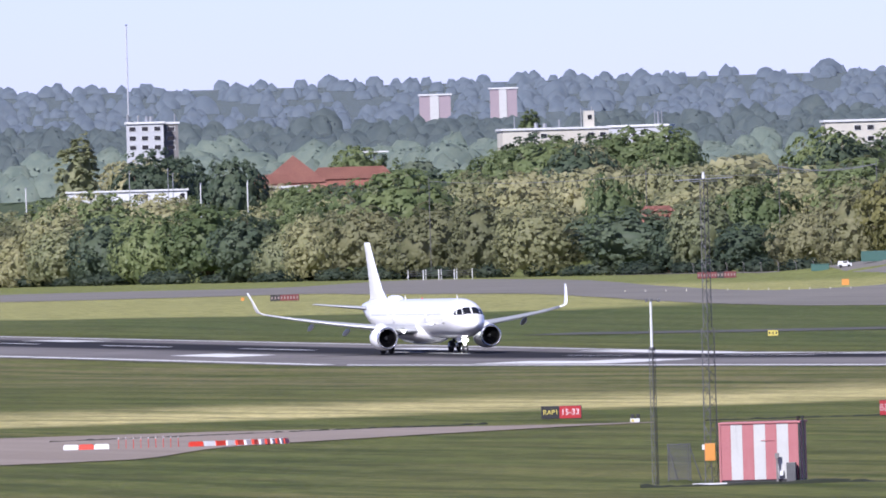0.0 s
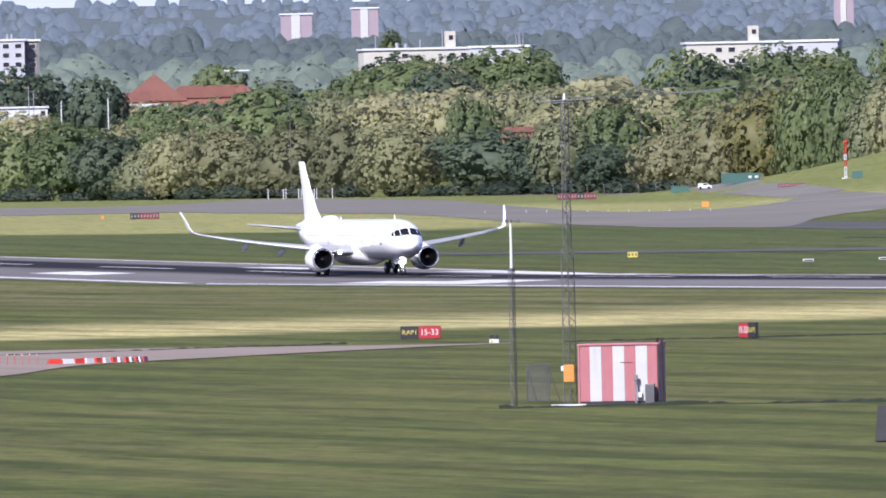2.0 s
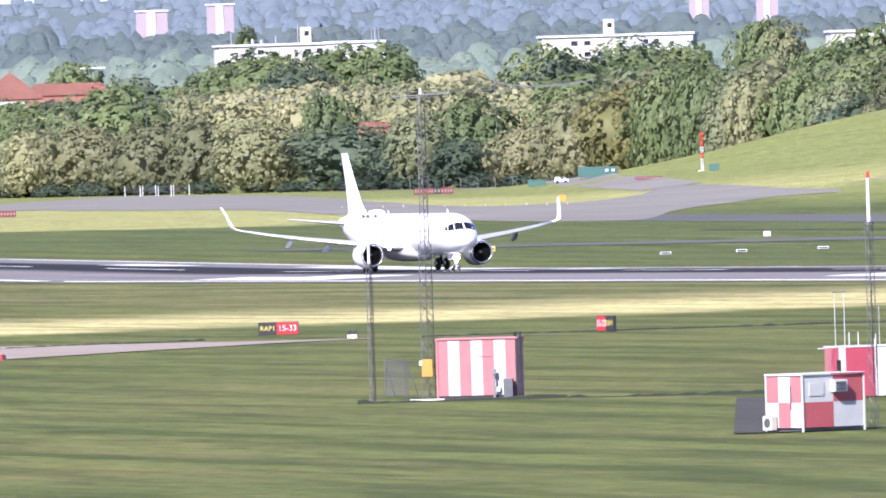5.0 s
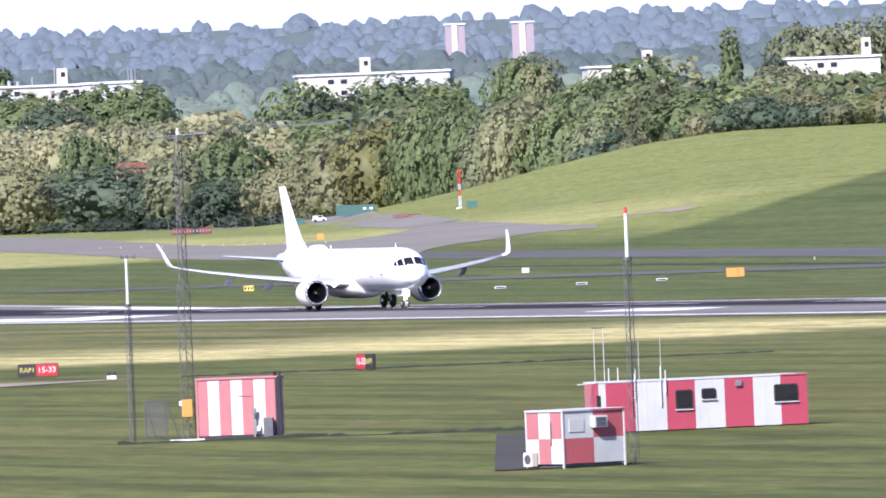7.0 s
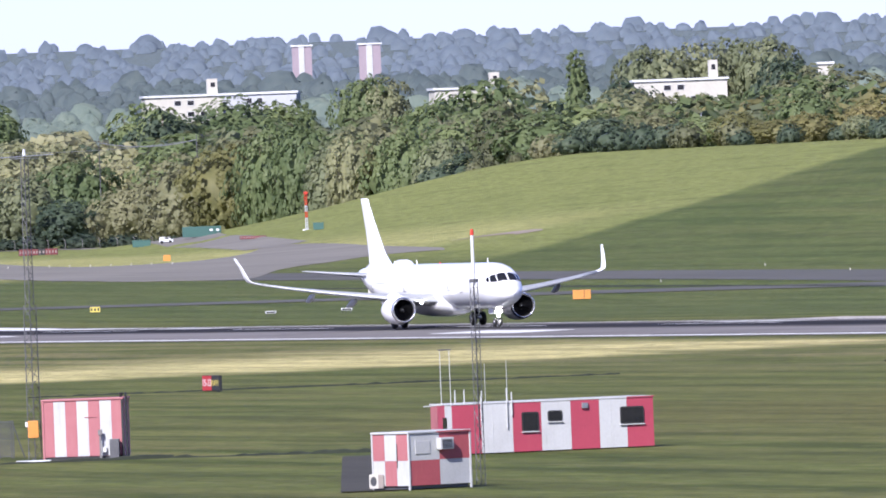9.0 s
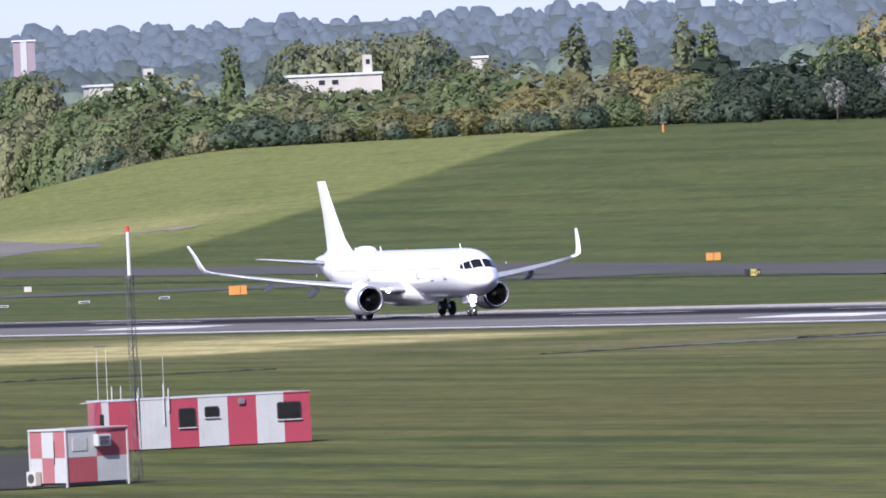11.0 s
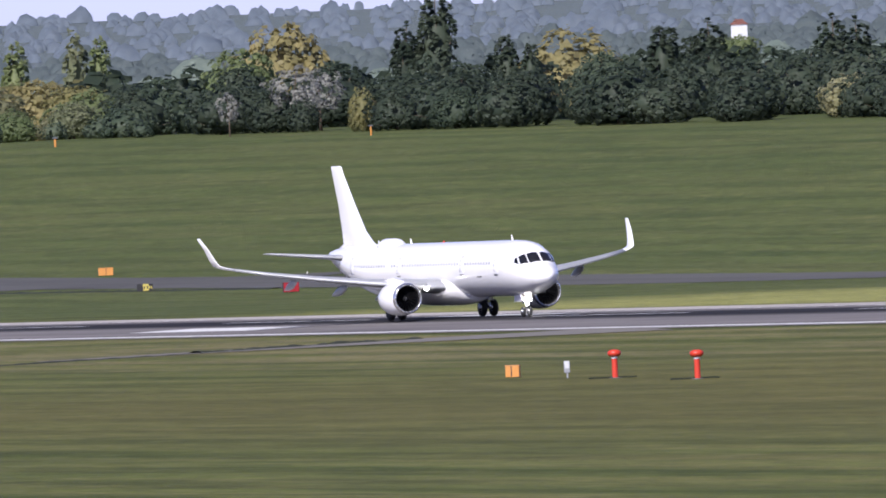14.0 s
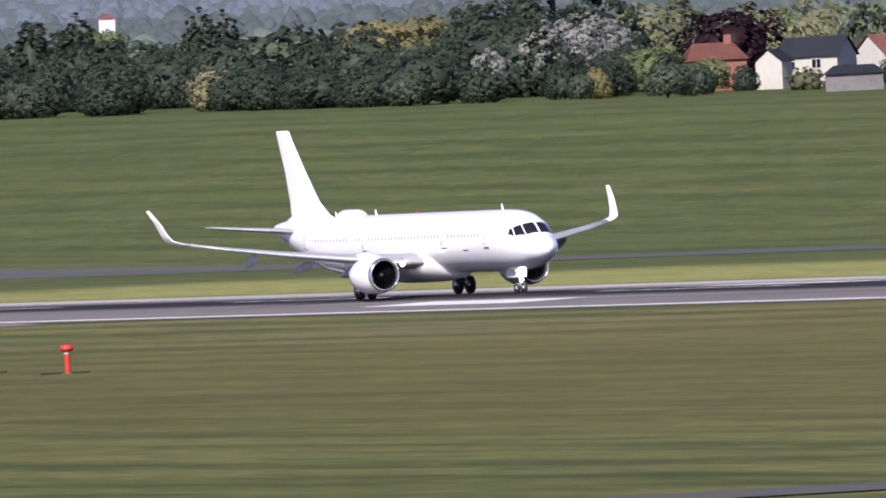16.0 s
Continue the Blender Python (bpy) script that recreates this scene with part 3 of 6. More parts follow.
def aircraft():
    plane = thing("airliner", pose(416, 1400, 0), "all-white twin-engine narrow-body jet airliner rolling on the runway", "aircraft")
    ys = [0, 0.05, 0.12, 0.25, 0.4, 0.65, 0.9, 1.2, 1.5, 1.85, 2.2, 2.6, 3.0, 3.5, 4.0, 4.6, 5.2, 6.5] + steps(8, 30, 2) + [31, 32.2, 33.5, 34.8, 36, 37.2, 38.5, 39.8, 41, 42, 43, 43.7, 44.2, 44.5]
    part("fuselage", loft([[skin(y, 360 * i / 48) for i in range(48)] for y in ys]), LIVERY, plane, "glossy white fuselage", True)
    # belly fairing
    rings = []
    for y, w, d in ((14.2, 0.9, 0.05), (15.2, 1.7, 0.28), (16.8, 2.15, 0.42), (19, 2.3, 0.46), (22.5, 2.3, 0.46), (25, 1.9, 0.36), (27.5, 1.0, 0.06)):
        rings.append([(w * math.cos(a) * 1.0, y, 2.45 + (1.02 + d) * min(0.35, math.sin(a))) for a in [2 * math.pi * i / 28 for i in range(28)]])
    part("belly_fairing", loft(rings), LIVERY, plane, "", True)
    # flight deck windows
    for s in (1, -1):
        for c in (((1.52, 3 * s), (1.75, 42 * s), (2.58, 33 * s), (2.35, 3 * s)),
                  ((1.80, 45 * s), (2.42, 66 * s), (2.98, 54 * s), (2.64, 35 * s)),
                  ((2.54, 68.5 * s), (3.22, 72 * s), (3.26, 60 * s), (3.07, 56 * s))):
            part("cockpit_window", skin_patch(c, 0.012), GLASS_DARK, plane, "dark flight deck window", True)
    # cabin windows
    bm = bmesh.new()
    bmesh.ops.create_uvsphere(bm, u_segments=10, v_segments=6, radius=1.0, matrix=Matrix.Diagonal((0.02, 0.115, 0.165, 1)))
    pane = mesh_of("cabin_window", bm, CABIN_GLASS, True)
    gaps = ((12.2, 13.6), (25.0, 26.4), (27.6, 28.3))
    for s in (1, -1):
        for k in range(54):
            y = 7.4 + 0.533 * k
            if any(a < y < b for a, b in gaps):
                continue
            w = ring_at(y)[1] * 0.978
            part("cabin_window", pane, None, plane, "", m=pose(s * (w + (0.002)), y, 4.14))
    # doors, as thin raised panels
    for s in (1, -1):
        for y, hh in ((6.15, 1), (12.9, 0.8), (25.7, 0.8), (36.0, 0.95)):
            part("cabin_door", skin_patch(((y - 0.4, s * (90 + 14 * hh)), (y + 0.4, s * (90 + 14 * hh)), (y + 0.4, s * 60), (y - 0.4, s * 60)), 0.004), LIVERY, plane, "", True)
    part("cargo_latch", skin_patch(((9.1, -106), (9.9, -106), (9.9, -104), (9.1, -104)), 0.02, 2), DARKSTEEL, plane)
    # wings
    for s in (1, -1):
        st = [(1.6, 15.9, 7.3, 0.15, 2.35), (3.2, 16.9, 6.3, 0.14, 2.55), (6.4, 18.6, 4.55, 0.12, 2.92), (10.5, 20.75, 3.2, 0.115, 3.48), (14.0, 22.55, 2.2, 0.11, 4.05), (16.2, 23.7, 1.65, 0.105, 4.47)]
        part("wing", loft([foil((s * x, y, z), c, t, (-s * 0.1, 0, 1)) for x, y, c, t, z in st]), GREYSKIN, plane, "pale grey swept wing", True)
        tip = [(16.2, 23.7, 1.65, 0.10, 4.47, 0.12), (16.75, 24.0, 1.55, 0.095, 4.60, 0.35), (17.2, 24.35, 1.40, 0.09, 4.80, 1.2), (17.38, 24.8, 1.2, 0.085, 5.25, 3), (17.58, 25.6, 0.95, 0.08, 6.1, 4), (17.83, 26.72, 0.62, 0.08, 6.98, 4)]
        part("winglet", loft([foil((s * x, y, z), c, t, (-s * k, 0, 1)) for x, y, c, t, z, k in tip]), LIVERY, plane, "white upturned winglet", True)
        # slat edge and flap fairings
        part("slat", loft([foil((s * x, y - 0.07, z - 0.03), c * 0.16, 0.5, (-s * 0.1, 0, 1), 6) for x, y, c, t, z in st[1:]]), GREYSKIN, plane, "pale grey wing leading edge", True)
        for x, y, z, ln in ((8.1, 22.3, 2.78, 3.2), (11.9, 23.1, 3.4, 2.6), (4.6, 22.4, 2.3, 3.0)):
            rings = []
            for t, r in ((0, 0.04), (0.15, 0.22), (0.4, 0.33), (0.7, 0.26), (1, 0.04)):
                rings.append([(s * x + 0.6 * r * math.cos(a), y - 1.2 + ln * t, z - 0.02 - 0.62 * t + r * 1.1 * math.sin(a)) for a in [2 * math.pi * i / 10 for i in range(10)]])
            part("flap_fairing", loft(rings), GREYSKIN, plane, "", True)
        # engine
        ey, ez, ex = 14.55, 1.72, s * 5.75
        eng = part("engine", lathe([(0.0, 1.02), (0.04, 1.10), (0.20, 1.17), (0.8, 1.27), (1.6, 1.31), (2.6, 1.27), (3.4, 1.10), (3.9, 0.95), (3.9, 0.90), (3.0, 0.95), (1.0, 1.00), (0.5, 0.985), (0.12, 0.985)],
                                 40, "Y", True), LIVERY, plane, "white engine nacelle", True, pose(ex, ey, ez))
        part("intake_lip", lathe([(0.26, 1.19), (0.10, 1.155), (0.0, 1.10), (-0.02, 1.06), (0.01, 1.01), (0.14, 0.975), (0.34, 0.97)], 40, "Y", True), BAREMETAL, eng, "bare metal intake lip", True)
        part("fan_casing", lathe([(0.30, 0.968), (0.9, 0.98), (1.0, 0.98)], 36, "Y", True), FANDARK, eng, "", True)
        bm = bmesh.new()
        for k in range(20):
            a = 2 * math.pi * k / 20
            q = []
            for r, tw in ((0.28, 0.12), (0.6, 0.16), (0.96, 0.2)):
                for e in (-1, 1):
                    q.append(bm.verts.new((r * math.cos(a + e * 0.12), 0.62 + e * tw, r * math.sin(a + e * 0.12))))
            bm.faces.new((q[0], q[1], q[3], q[2]))
            bm.faces.new((q[2], q[3], q[5], q[4]))
        part("fan", bm, FANDARK, eng, "dark fan blades", True)
        part("spinner", lathe([(0.30, 0.01), (0.36, 0.09), (0.50, 0.20), (0.72, 0.29), (0.9, 0.3)], 20, "Y"), FANDARK, eng, "dark spinner", True)
        part("bulkhead", lathe([(1.0, 0.99), (1.03, 0.99)], 28, "Y"), BLACK, eng)
        part("exhaust", lathe([(3.0, 0.8), (4.1, 0.62), (4.8, 0.42), (4.8, 0.36), (5.5, 0.05)], 24, "Y"), DARKSTEEL, eng, "", True)
        py = loft([[(x * 0.16, y, z) for x, z in ((-1, a), (1, a), (1, b), (-1, b))] for y, a, b in ((1.2, 1.15, 1.36), (2.4, 1.1, 1.62), (4.2, 0.75, 1.45), (6.2, 0.6, 0.95))])
        part("pylon", py, LIVERY, eng)
        # tailplane
        tp = [(0.5, 38.4, 4.1, 0.10, 4.78), (3.0, 39.9, 2.9, 0.10, 5.07), (6.0, 41.7, 1.55, 0.09, 5.42), (6.22, 42.0, 1.2, 0.06, 5.45)]
        part("tailplane", loft([foil((s * x, y, z), c, t) for x, y, c, t, z in tp]), GREYSKIN, plane, "pale grey tailplane", True)
        # landing lights in the wing roots
        bm = bmesh.new()
        bmesh.ops.create_uvsphere(bm, u_segments=12, v_segments=8, radius=0.16)
        part("landing_light", bm, LAMP, plane, "lit landing light", True, pose(s * 3.35, 16.72, 2.38))
        # main gear
        gear = part("main_gear", rod((s * 3.5, 21.9, 2.4), (s * 3.8, 21.97, 0.62), 0.16, 0.12, 12), BAREMETAL, plane, "", True)
        add = bmesh.new()
        add_rod(add, (s * 3.3, 21.97, 0.635), (s * 4.3, 21.97, 0.635), 0.09, n=10)
        add_rod(add, (s * 3.66, 21.95, 1.5), (s * 2.0, 21.9, 2.2), 0.08, n=8)
        add_rod(add, (s * 3.78, 22.1, 0.75), (s * 3.64, 22.35, 1.35), 0.05, n=8)
        part("gear_brace", add, DARKSTEEL, gear)
        part("gear_door", box((s * 4.0 - 0.03, 21.4, 1.2), (s * 4.0 + 0.03, 22.5, 2.5), 0.01), LIVERY, gear)
        for o in (-0.46, 0.46):
            wheel(gear, s * 3.8 + o, 21.97, 0.635, 0.44)
    # fin
    fin = [(34.0, 9.0, 0.03, 5.55), (35.4, 6.3, 0.10, 5.95), (37.0, 4.9, 0.10, 6.9), (39.1, 3.4, 0.10, 9.1), (41.1, 2.35, 0.095, 11.4), (41.45, 2.2, 0.09, 11.95), (41.75, 1.85, 0.06, 12.05)]
    part("fin", loft([foil((0, y, z), c * 0.995, t, (1, 0, 0)) for y, c, t, z in fin]), LIVERY, plane, "tall white fin", True)
    # roof dome and aerials
    rings = []
    for t, h in ((0, 0.05), (0.08, 0.42), (0.22, 0.60), (0.75, 0.62), (0.92, 0.45), (1, 0.05)):
        rings.append([(0.72 * math.cos(a) * min(1, h * 2.0), 29.9 + 3.6 * t, 5.65 + max(-0.2, h * math.sin(a))) for a in [2 * math.pi * i / 24 for i in range(24)]])
    part("antenna_dome", loft(rings), LIVERY, plane, "white rounded antenna dome", True)
    for y, h in ((7.2, 0.5), (27.6, 0.45), (34.2, 0.4)):
        part("aerial", loft([[(0.03 * c, y + lean + w * d, 5.74 + z) for c, d in ((-1, 0), (0, -1), (1, 0), (0, 1))] for z, w, lean in ((0, 0.22, 0), (h, 0.1, 0.18))]), LIVERY, plane)
    part("beacon", rod((0, 21.0, 5.80), (0, 21.0, 5.95), 0.09, 0.06, 10), SCARLET, plane)
    # nose gear
    gear = part("nose_gear", rod((0, 5.0, 1.9), (0, 5.07, 0.38), 0.10, 0.075, 12), BAREMETAL, plane, "", True)
    add = bmesh.new()
    add_rod(add, (-0.42, 5.07, 0.38), (0.42, 5.07, 0.38), 0.05, n=8)
    add_rod(add, (0, 5.05, 1.0), (0, 6.1, 1.75), 0.05, n=8)
    add_rod(add, (0, 4.95, 0.62), (0, 4.85, 1.05), 0.04, n=8)
    part("gear_brace", add, BAREMETAL, gear)
    for s in (1, -1):
        part("gear_door", box((s * 0.42 - 0.015, 4.9, 1.15), (s * 0.42 + 0.015, 6.3, 1.75), 0.006), LIVERY, gear)
        wheel(gear, s * 0.26, 5.07, 0.38, 0.23)
    for x, z in ((-0.17, 1.32), (0.17, 1.32), (0.0, 0.98)):
        bm = bmesh.new()
        bmesh.ops.create_uvsphere(bm, u_segments=12, v_segments=8, radius=0.15)
        part("taxi_light", bm, LAMP, gear, "lit taxi light", True, pose(x, 4.86, z))
    return plane


airliner = aircraft()


# ---- huts, masts and signs on the near field ----
def facing(x, y, turn=0.0):
    """Pose on the ground, turned to face the viewing place, then by turn degrees."""
    return on_ground(x, y, -math.degrees(math.atan2(x, y)) + turn)


def panel(parent, name, lo, hi, material, label="", bevel=0.012):
    return part(name, box(lo, hi, bevel), material, parent, label)


def ribs(bm, x0, x1, y, z0, z1, pitch=0.14, proud=0.012):
    """Thin upright folds of a sheet wall."""
    x = x0 + pitch / 2
    while x < x1:
        add_box(bm, (x - 0.018, y - proud, z0), (x + 0.018, y + 0.004, z1))
        x += pitch


def striped_shed():
    m = facing(206.3, 648.8, -8)
    pad = thing("concrete_slab", facing(205.7, 646.7, 0), "low grey concrete slab under the striped hut", "slab")
    part("slab", box((-3.3, -0.7, -0.3), (3.6, 4.2, 0.05), 0.02), WORN, pad)
    part("kerb", box((-3.4, -0.75, 0.05), (-1.7, -0.55, 0.13), 0.02), WHITE, pad, "white painted kerb")
    s = thing("equipment_hut", m @ pose(0, 0, 0.05), "red and white striped steel equipment hut on a slab", "hut")
    w, d, h = 4.0, 2.5, 2.98
    part("chassis", box((-w / 2 + 0.05, 0.05, 0), (w / 2 - 0.05, d - 0.05, 0.12)), BLACK, s)
    part("body", box((-w / 2 + 0.02, 0.03, 0.12), (w / 2 - 0.02, d, h - 0.06), 0.015), PINK, s)
    n = 7
    for k in range(n):
        x0, x1 = -w / 2 + w * k / n, -w / 2 + w * (k + 1) / n
        bm = box((x0, 0.0, 0.14), (x1 - 0.004, 0.05, h - 0.12))
        ribs(bm, x0, x1, 0.0, 0.16, h - 0.14)
        part("wall_panel", bm, PINK if k % 2 == 0 else HUTWHITE, s, "bleached red stripe" if k % 2 == 0 else "white stripe")
    part("roof", box((-w / 2 - 0.05, -0.06, h - 0.10), (w / 2 + 0.05, d + 0.05, h), 0.03), PINK, s, "red roof edge")
    for x in (-w / 2 + 0.03, w / 2 - 0.03):
        part("corner_post", box((x - 0.05, -0.05, 0.0), (x + 0.05, 0.05, h - 0.05), 0.01), BLACK if x > 0 else PINK, s)
    part("downpipe", rod((w / 2 + 0.16, 0.1, 0.0), (w / 2 + 0.16, 0.1, h + 0.25), 0.05, n=8), BLACK, s)
    part("vent_cap", rod((w / 2 - 0.12, 0.4, h), (w / 2 - 0.12, 0.4, h + 0.22), 0.06, 0.11, 8), BLACK, s)
    part("handrail", rod((0.1, -0.03, 2.05), (0.7, -0.03, 2.05), 0.02, n=6), PINK, s)
    bm = box((0.83, -0.32, 0.0), (0.93, -0.25, 1.25), 0.01)
    add_box(bm, (0.78, -0.36, 1.15), (0.98, -0.22, 1.42), 0.02)
    part("meter_post", bm, CONCRETE, s, "pale meter post")
    part("meter_box", box((0.98, -0.2, 0.3), (1.16, -0.05, 0.55), 0.02), WHITE, s)
    part("grey_cabinet", box((1.36, -0.5, 0.0), (1.82, -0.15, 0.95), 0.02), DARKSTEEL, s, "grey steel cabinet")
    return s


def lattice(bm, w0, w1, z0, z1, bay, r=0.022, legs=3, off=(0, 0)):
    """A lattice mast: tubular legs with zigzag bracing."""
    n = max(1, round((z1 - z0) / bay))

    def leg(k, z):
        w = w0 + (w1 - w0) * (z - z0) / (z1 - z0)
        a = 2 * math.pi * k / legs + math.pi / 6
        return Vector((off[0] + w * 0.58 * math.cos(a), off[1] + w * 0.58 * math.sin(a), z))
    for k in range(legs):
        add_rod(bm, leg(k, z0), leg(k, z1), r, n=5)
        for i in range(n):
            za, zb = z0 + (z1 - z0) * i / n, z0 + (z1 - z0) * (i + 1) / n
            j = (k + 1) % legs
            add_rod(bm, leg(k if i % 2 else j, za), leg(j if i % 2 else k, zb), r * 0.55, n=4)
    return bm


def masts():
    t = thing("aerial_mast", facing(201.2, 649.8), "slim lattice mast with a white tube aerial and a crossbar", "mast")
    part("lower_lattice", lattice(bmesh.new(), 0.30, 0.28, -0.1, 6.8, 0.42, 0.019), DARKSTEEL, t, "thin dark lattice")
    part("tube", rod((0, 0, 6.8), (0, 0, 9.1), 0.075, 0.06, 10), WHITE, t, "white tube aerial")
    part("collar", rod((0, 0, 6.7), (0, 0, 6.85), 0.16, n=10), DARKSTEEL, t)
    bm = rod((-0.22, 0, 9.15), (0.42, 0, 9.15), 0.02)
    for x in (-0.2, 0.02, 0.4):
        add_box(bm, (x - 0.07, -0.06, 9.08), (x + 0.07, 0.06, 9.26), 0.02)
    part("crossbar", bm, DARKSTEEL, t, "dark crossbar")
    part("feeder_cable", rod((0.09, -0.1, 0.0), (0.05, -0.1, 6.8), 0.018, n=6), BLACK, t)
    t = thing("lattice_mast", facing(204.8, 652.0), "tall grey steel lattice mast with a horizontal ring aerial", "mast")
    part("lower_lattice", lattice(bmesh.new(), 0.64, 0.60, -0.1, 7.7, 0.62, 0.027), DARKSTEEL, t)
    part("upper_lattice", lattice(bmesh.new(), 0.42, 0.36, 7.7, 15.0, 0.5, 0.024), DARKSTEEL, t)
    bm = rod((-1.45, 0, 15.02), (1.45, 0, 15.12), 0.03)
    add_rod(bm, (0, -1.3, 15.07), (0, 1.3, 15.07), 0.025)
    for k in range(24):
        a, b = 2 * math.pi * k / 24, 2 * math.pi * (k + 1) / 24
        add_rod(bm, (0.7 * math.cos(a), 0.7 * math.sin(a), 14.95), (0.7 * math.cos(b), 0.7 * math.sin(b), 14.95), 0.025, n=4)
    part("ring_aerial", bm, STEEL, t)
    part("top_lamp", rod((0, 0, 15.1), (0, 0, 15.42), 0.09, 0.06, 10), WHITE, t, "white top lamp")
    part("junction_box", box((-0.32, -0.5, 1.15), (0.2, -0.12, 2.0), 0.03), ORANGE, t, "orange junction box")
    bm = box((-0.45, -0.5, 1.7), (-0.32, -0.3, 1.95), 0.02)
    part("lamp_head", bm, WHITE, t)
    t = thing("mesh_gate", facing(206.4, 662.5, 0), "dark green wire mesh fence panel with a brace", "fence")
    bm = bmesh.new()
    for x in (-0.55, 0.45, 0.55):
        add_rod(bm, (x, 0, 0), (x, 0, 1.9), 0.035, n=6)
    for z in (0.1, 1.85):
        add_rod(bm, (-0.55, 0, z), (0.45, 0, z), 0.025, n=6)
    add_rod(bm, (0.55, 0, 1.7), (1.1, 0.1, 0.0), 0.03, n=6)
    add_rod(bm, (-0.55, 0, 1.8), (-0.1, -0.1, 0.0), 0.03, n=6)
    part("gate_frame", bm, DARKSTEEL, t)
    bm = bmesh.new()
    for k in range(26):
        add_box(bm, (-0.53 + k * 0.038, -0.004, 0.12), (-0.518 + k * 0.038, 0.004, 1.84))
    for k in range(40):
        add_box(bm, (-0.53, -0.004, 0.14 + k * 0.043), (0.44, 0.004, 0.15 + k * 0.043))
    part("wire_mesh", bm, DARKSTEEL, t)
    t = thing("aerial_mast", facing(192.6, 550.6), "slim lattice mast with a white tube and a red obstruction lamp", "mast")
    part("lower_lattice", lattice(bmesh.new(), 0.38, 0.32, -0.1, 8.65, 0.45, 0.018), DARKSTEEL, t, "thin dark lattice")
    part("tube", rod((0, 0, 8.65), (0, 0, 10.55), 0.085, 0.07, 10), WHITE, t, "white tube aerial")
    part("collar", rod((0, 0, 8.55), (0, 0, 8.7), 0.2, n=10), DARKSTEEL, t)
    part("obstruction_lamp", rod((0, 0, 10.55), (0, 0, 10.8), 0.09, 0.07, 10), SCARLET, t, "red obstruction lamp")
    part("feeder_cable", rod((0.02, -0.12, 1.9), (0.0, -0.12, 8.6), 0.025, n=6), BLACK, t)


def rounded(x0, x1, z0, z1, y0, y1, r):
    """An upright plate with rounded corners."""
    ring = []
    for cx, cz, a0 in ((x1 - r, z1 - r, 0), (x0 + r, z1 - r, 90), (x0 + r, z0 + r, 180), (x1 - r, z0 + r, 270)):
        for k in range(5):
            a = radians(a0 + 22.5 * k)
            ring.append((cx + r * math.cos(a), cz + r * math.sin(a)))
    return loft([[(x, y, z) for x, z in ring] for y in (y0, y1)])


def chequered_cabin():
    c = thing("chequered_cabin", facing(187.8, 545.9, 40) @ pose(0, 0, 0.05), "red and white chequered steel cabin with an air conditioner", "cabin")
    w, d, h = 3.36, 2.36, 2.42
    part("body", box((0.03, 0.03, 0.14), (w - 0.03, d - 0.03, h - 0.05), 0.01), HUTWHITE, c)
    part("chassis", box((0.1, 0.1, 0.0), (w - 0.1, d - 0.1, 0.14)), DARKSTEEL, c)
    for i in range(2):
        for j in range(2):
            x0, x1 = (0.02, w / 2) if i == 0 else (w / 2, w - 0.02)
            z0, z1 = (0.14, h / 2 - 0.02) if j == 0 else (h / 2 - 0.02, h - 0.12)
            bm = box((x0 + 0.004, 0.0, z0 + 0.003), (x1 - 0.004, 0.04, z1 - 0.003))
            part("wall_panel", bm, RED if (i + j) % 2 == 0 else HUTWHITE, c, "red panel" if (i + j) % 2 == 0 else "white panel")
    for i in range(3):
        for j in range(2):
            y0, y1 = 0.04 + (d - 0.06) * i / 3, 0.04 + (d - 0.06) * (i + 1) / 3
            z0, z1 = (0.14, h / 2 - 0.02) if j == 0 else (h / 2 - 0.02, h - 0.12)
            part("wall_panel", box((0.0, y0 + 0.004, z0 + 0.003), (0.04, y1 - 0.004, z1 - 0.003)), PINK if (i + j) % 2 else HUTWHITE, c)
    part("roof", box((-0.06, -0.06, h - 0.11), (w + 0.06, d + 0.06, h - 0.02), 0.03), HUTWHITE, c, "white flat roof with a red edge")
    part("roof_edge", box((w * 0.45, -0.075, h - 0.10), (w + 0.075, -0.058, h - 0.04)), RED, c)
    for x, y in ((0, 0), (w, 0), (0, d), (w, d)):
        part("corner_post", box((x - 0.04, y - 0.04, -0.05), (x + 0.04, y + 0.04, h - 0.03), 0.012), HUTWHITE, c, "white corner post")
    part("hatch", box((0.35, -0.03, 1.45), (1.15, 0.0, 2.0), 0.012), HUTWHITE, c)
    ac = part("air_conditioner", box((1.52, -0.30, 1.60), (2.24, 0.0, 2.10), 0.03), HUTWHITE, c, "pale air conditioner with a dark grille")
    bm = box((1.60, -0.32, 1.67), (2.14, -0.30, 2.02), 0.008)
    part("grille", bm, DARKSTEEL, ac)
    bm = bmesh.new()
    for k in range(7):
        add_box(bm, (1.61, -0.332, 1.69 + k * 0.034), (2.13, -0.32, 1.705 + k * 0.034))
    part("slats", bm, STEEL, ac)
    box2 = part("condenser", box((-0.38, 1.62, 0.05), (-0.06, 2.2, 0.65), 0.03), CREAM, c, "cream condenser unit")
    part("fan_grille", rod((-0.39, 1.9, 0.36), (-0.38, 1.9, 0.36), 0.2, n=20), DARKSTEEL, box2)
    part("cable", rod((-0.02, 0.75, 1.9), (-0.02, 0.75, 0.9), 0.02), BLACK, c)
    return c


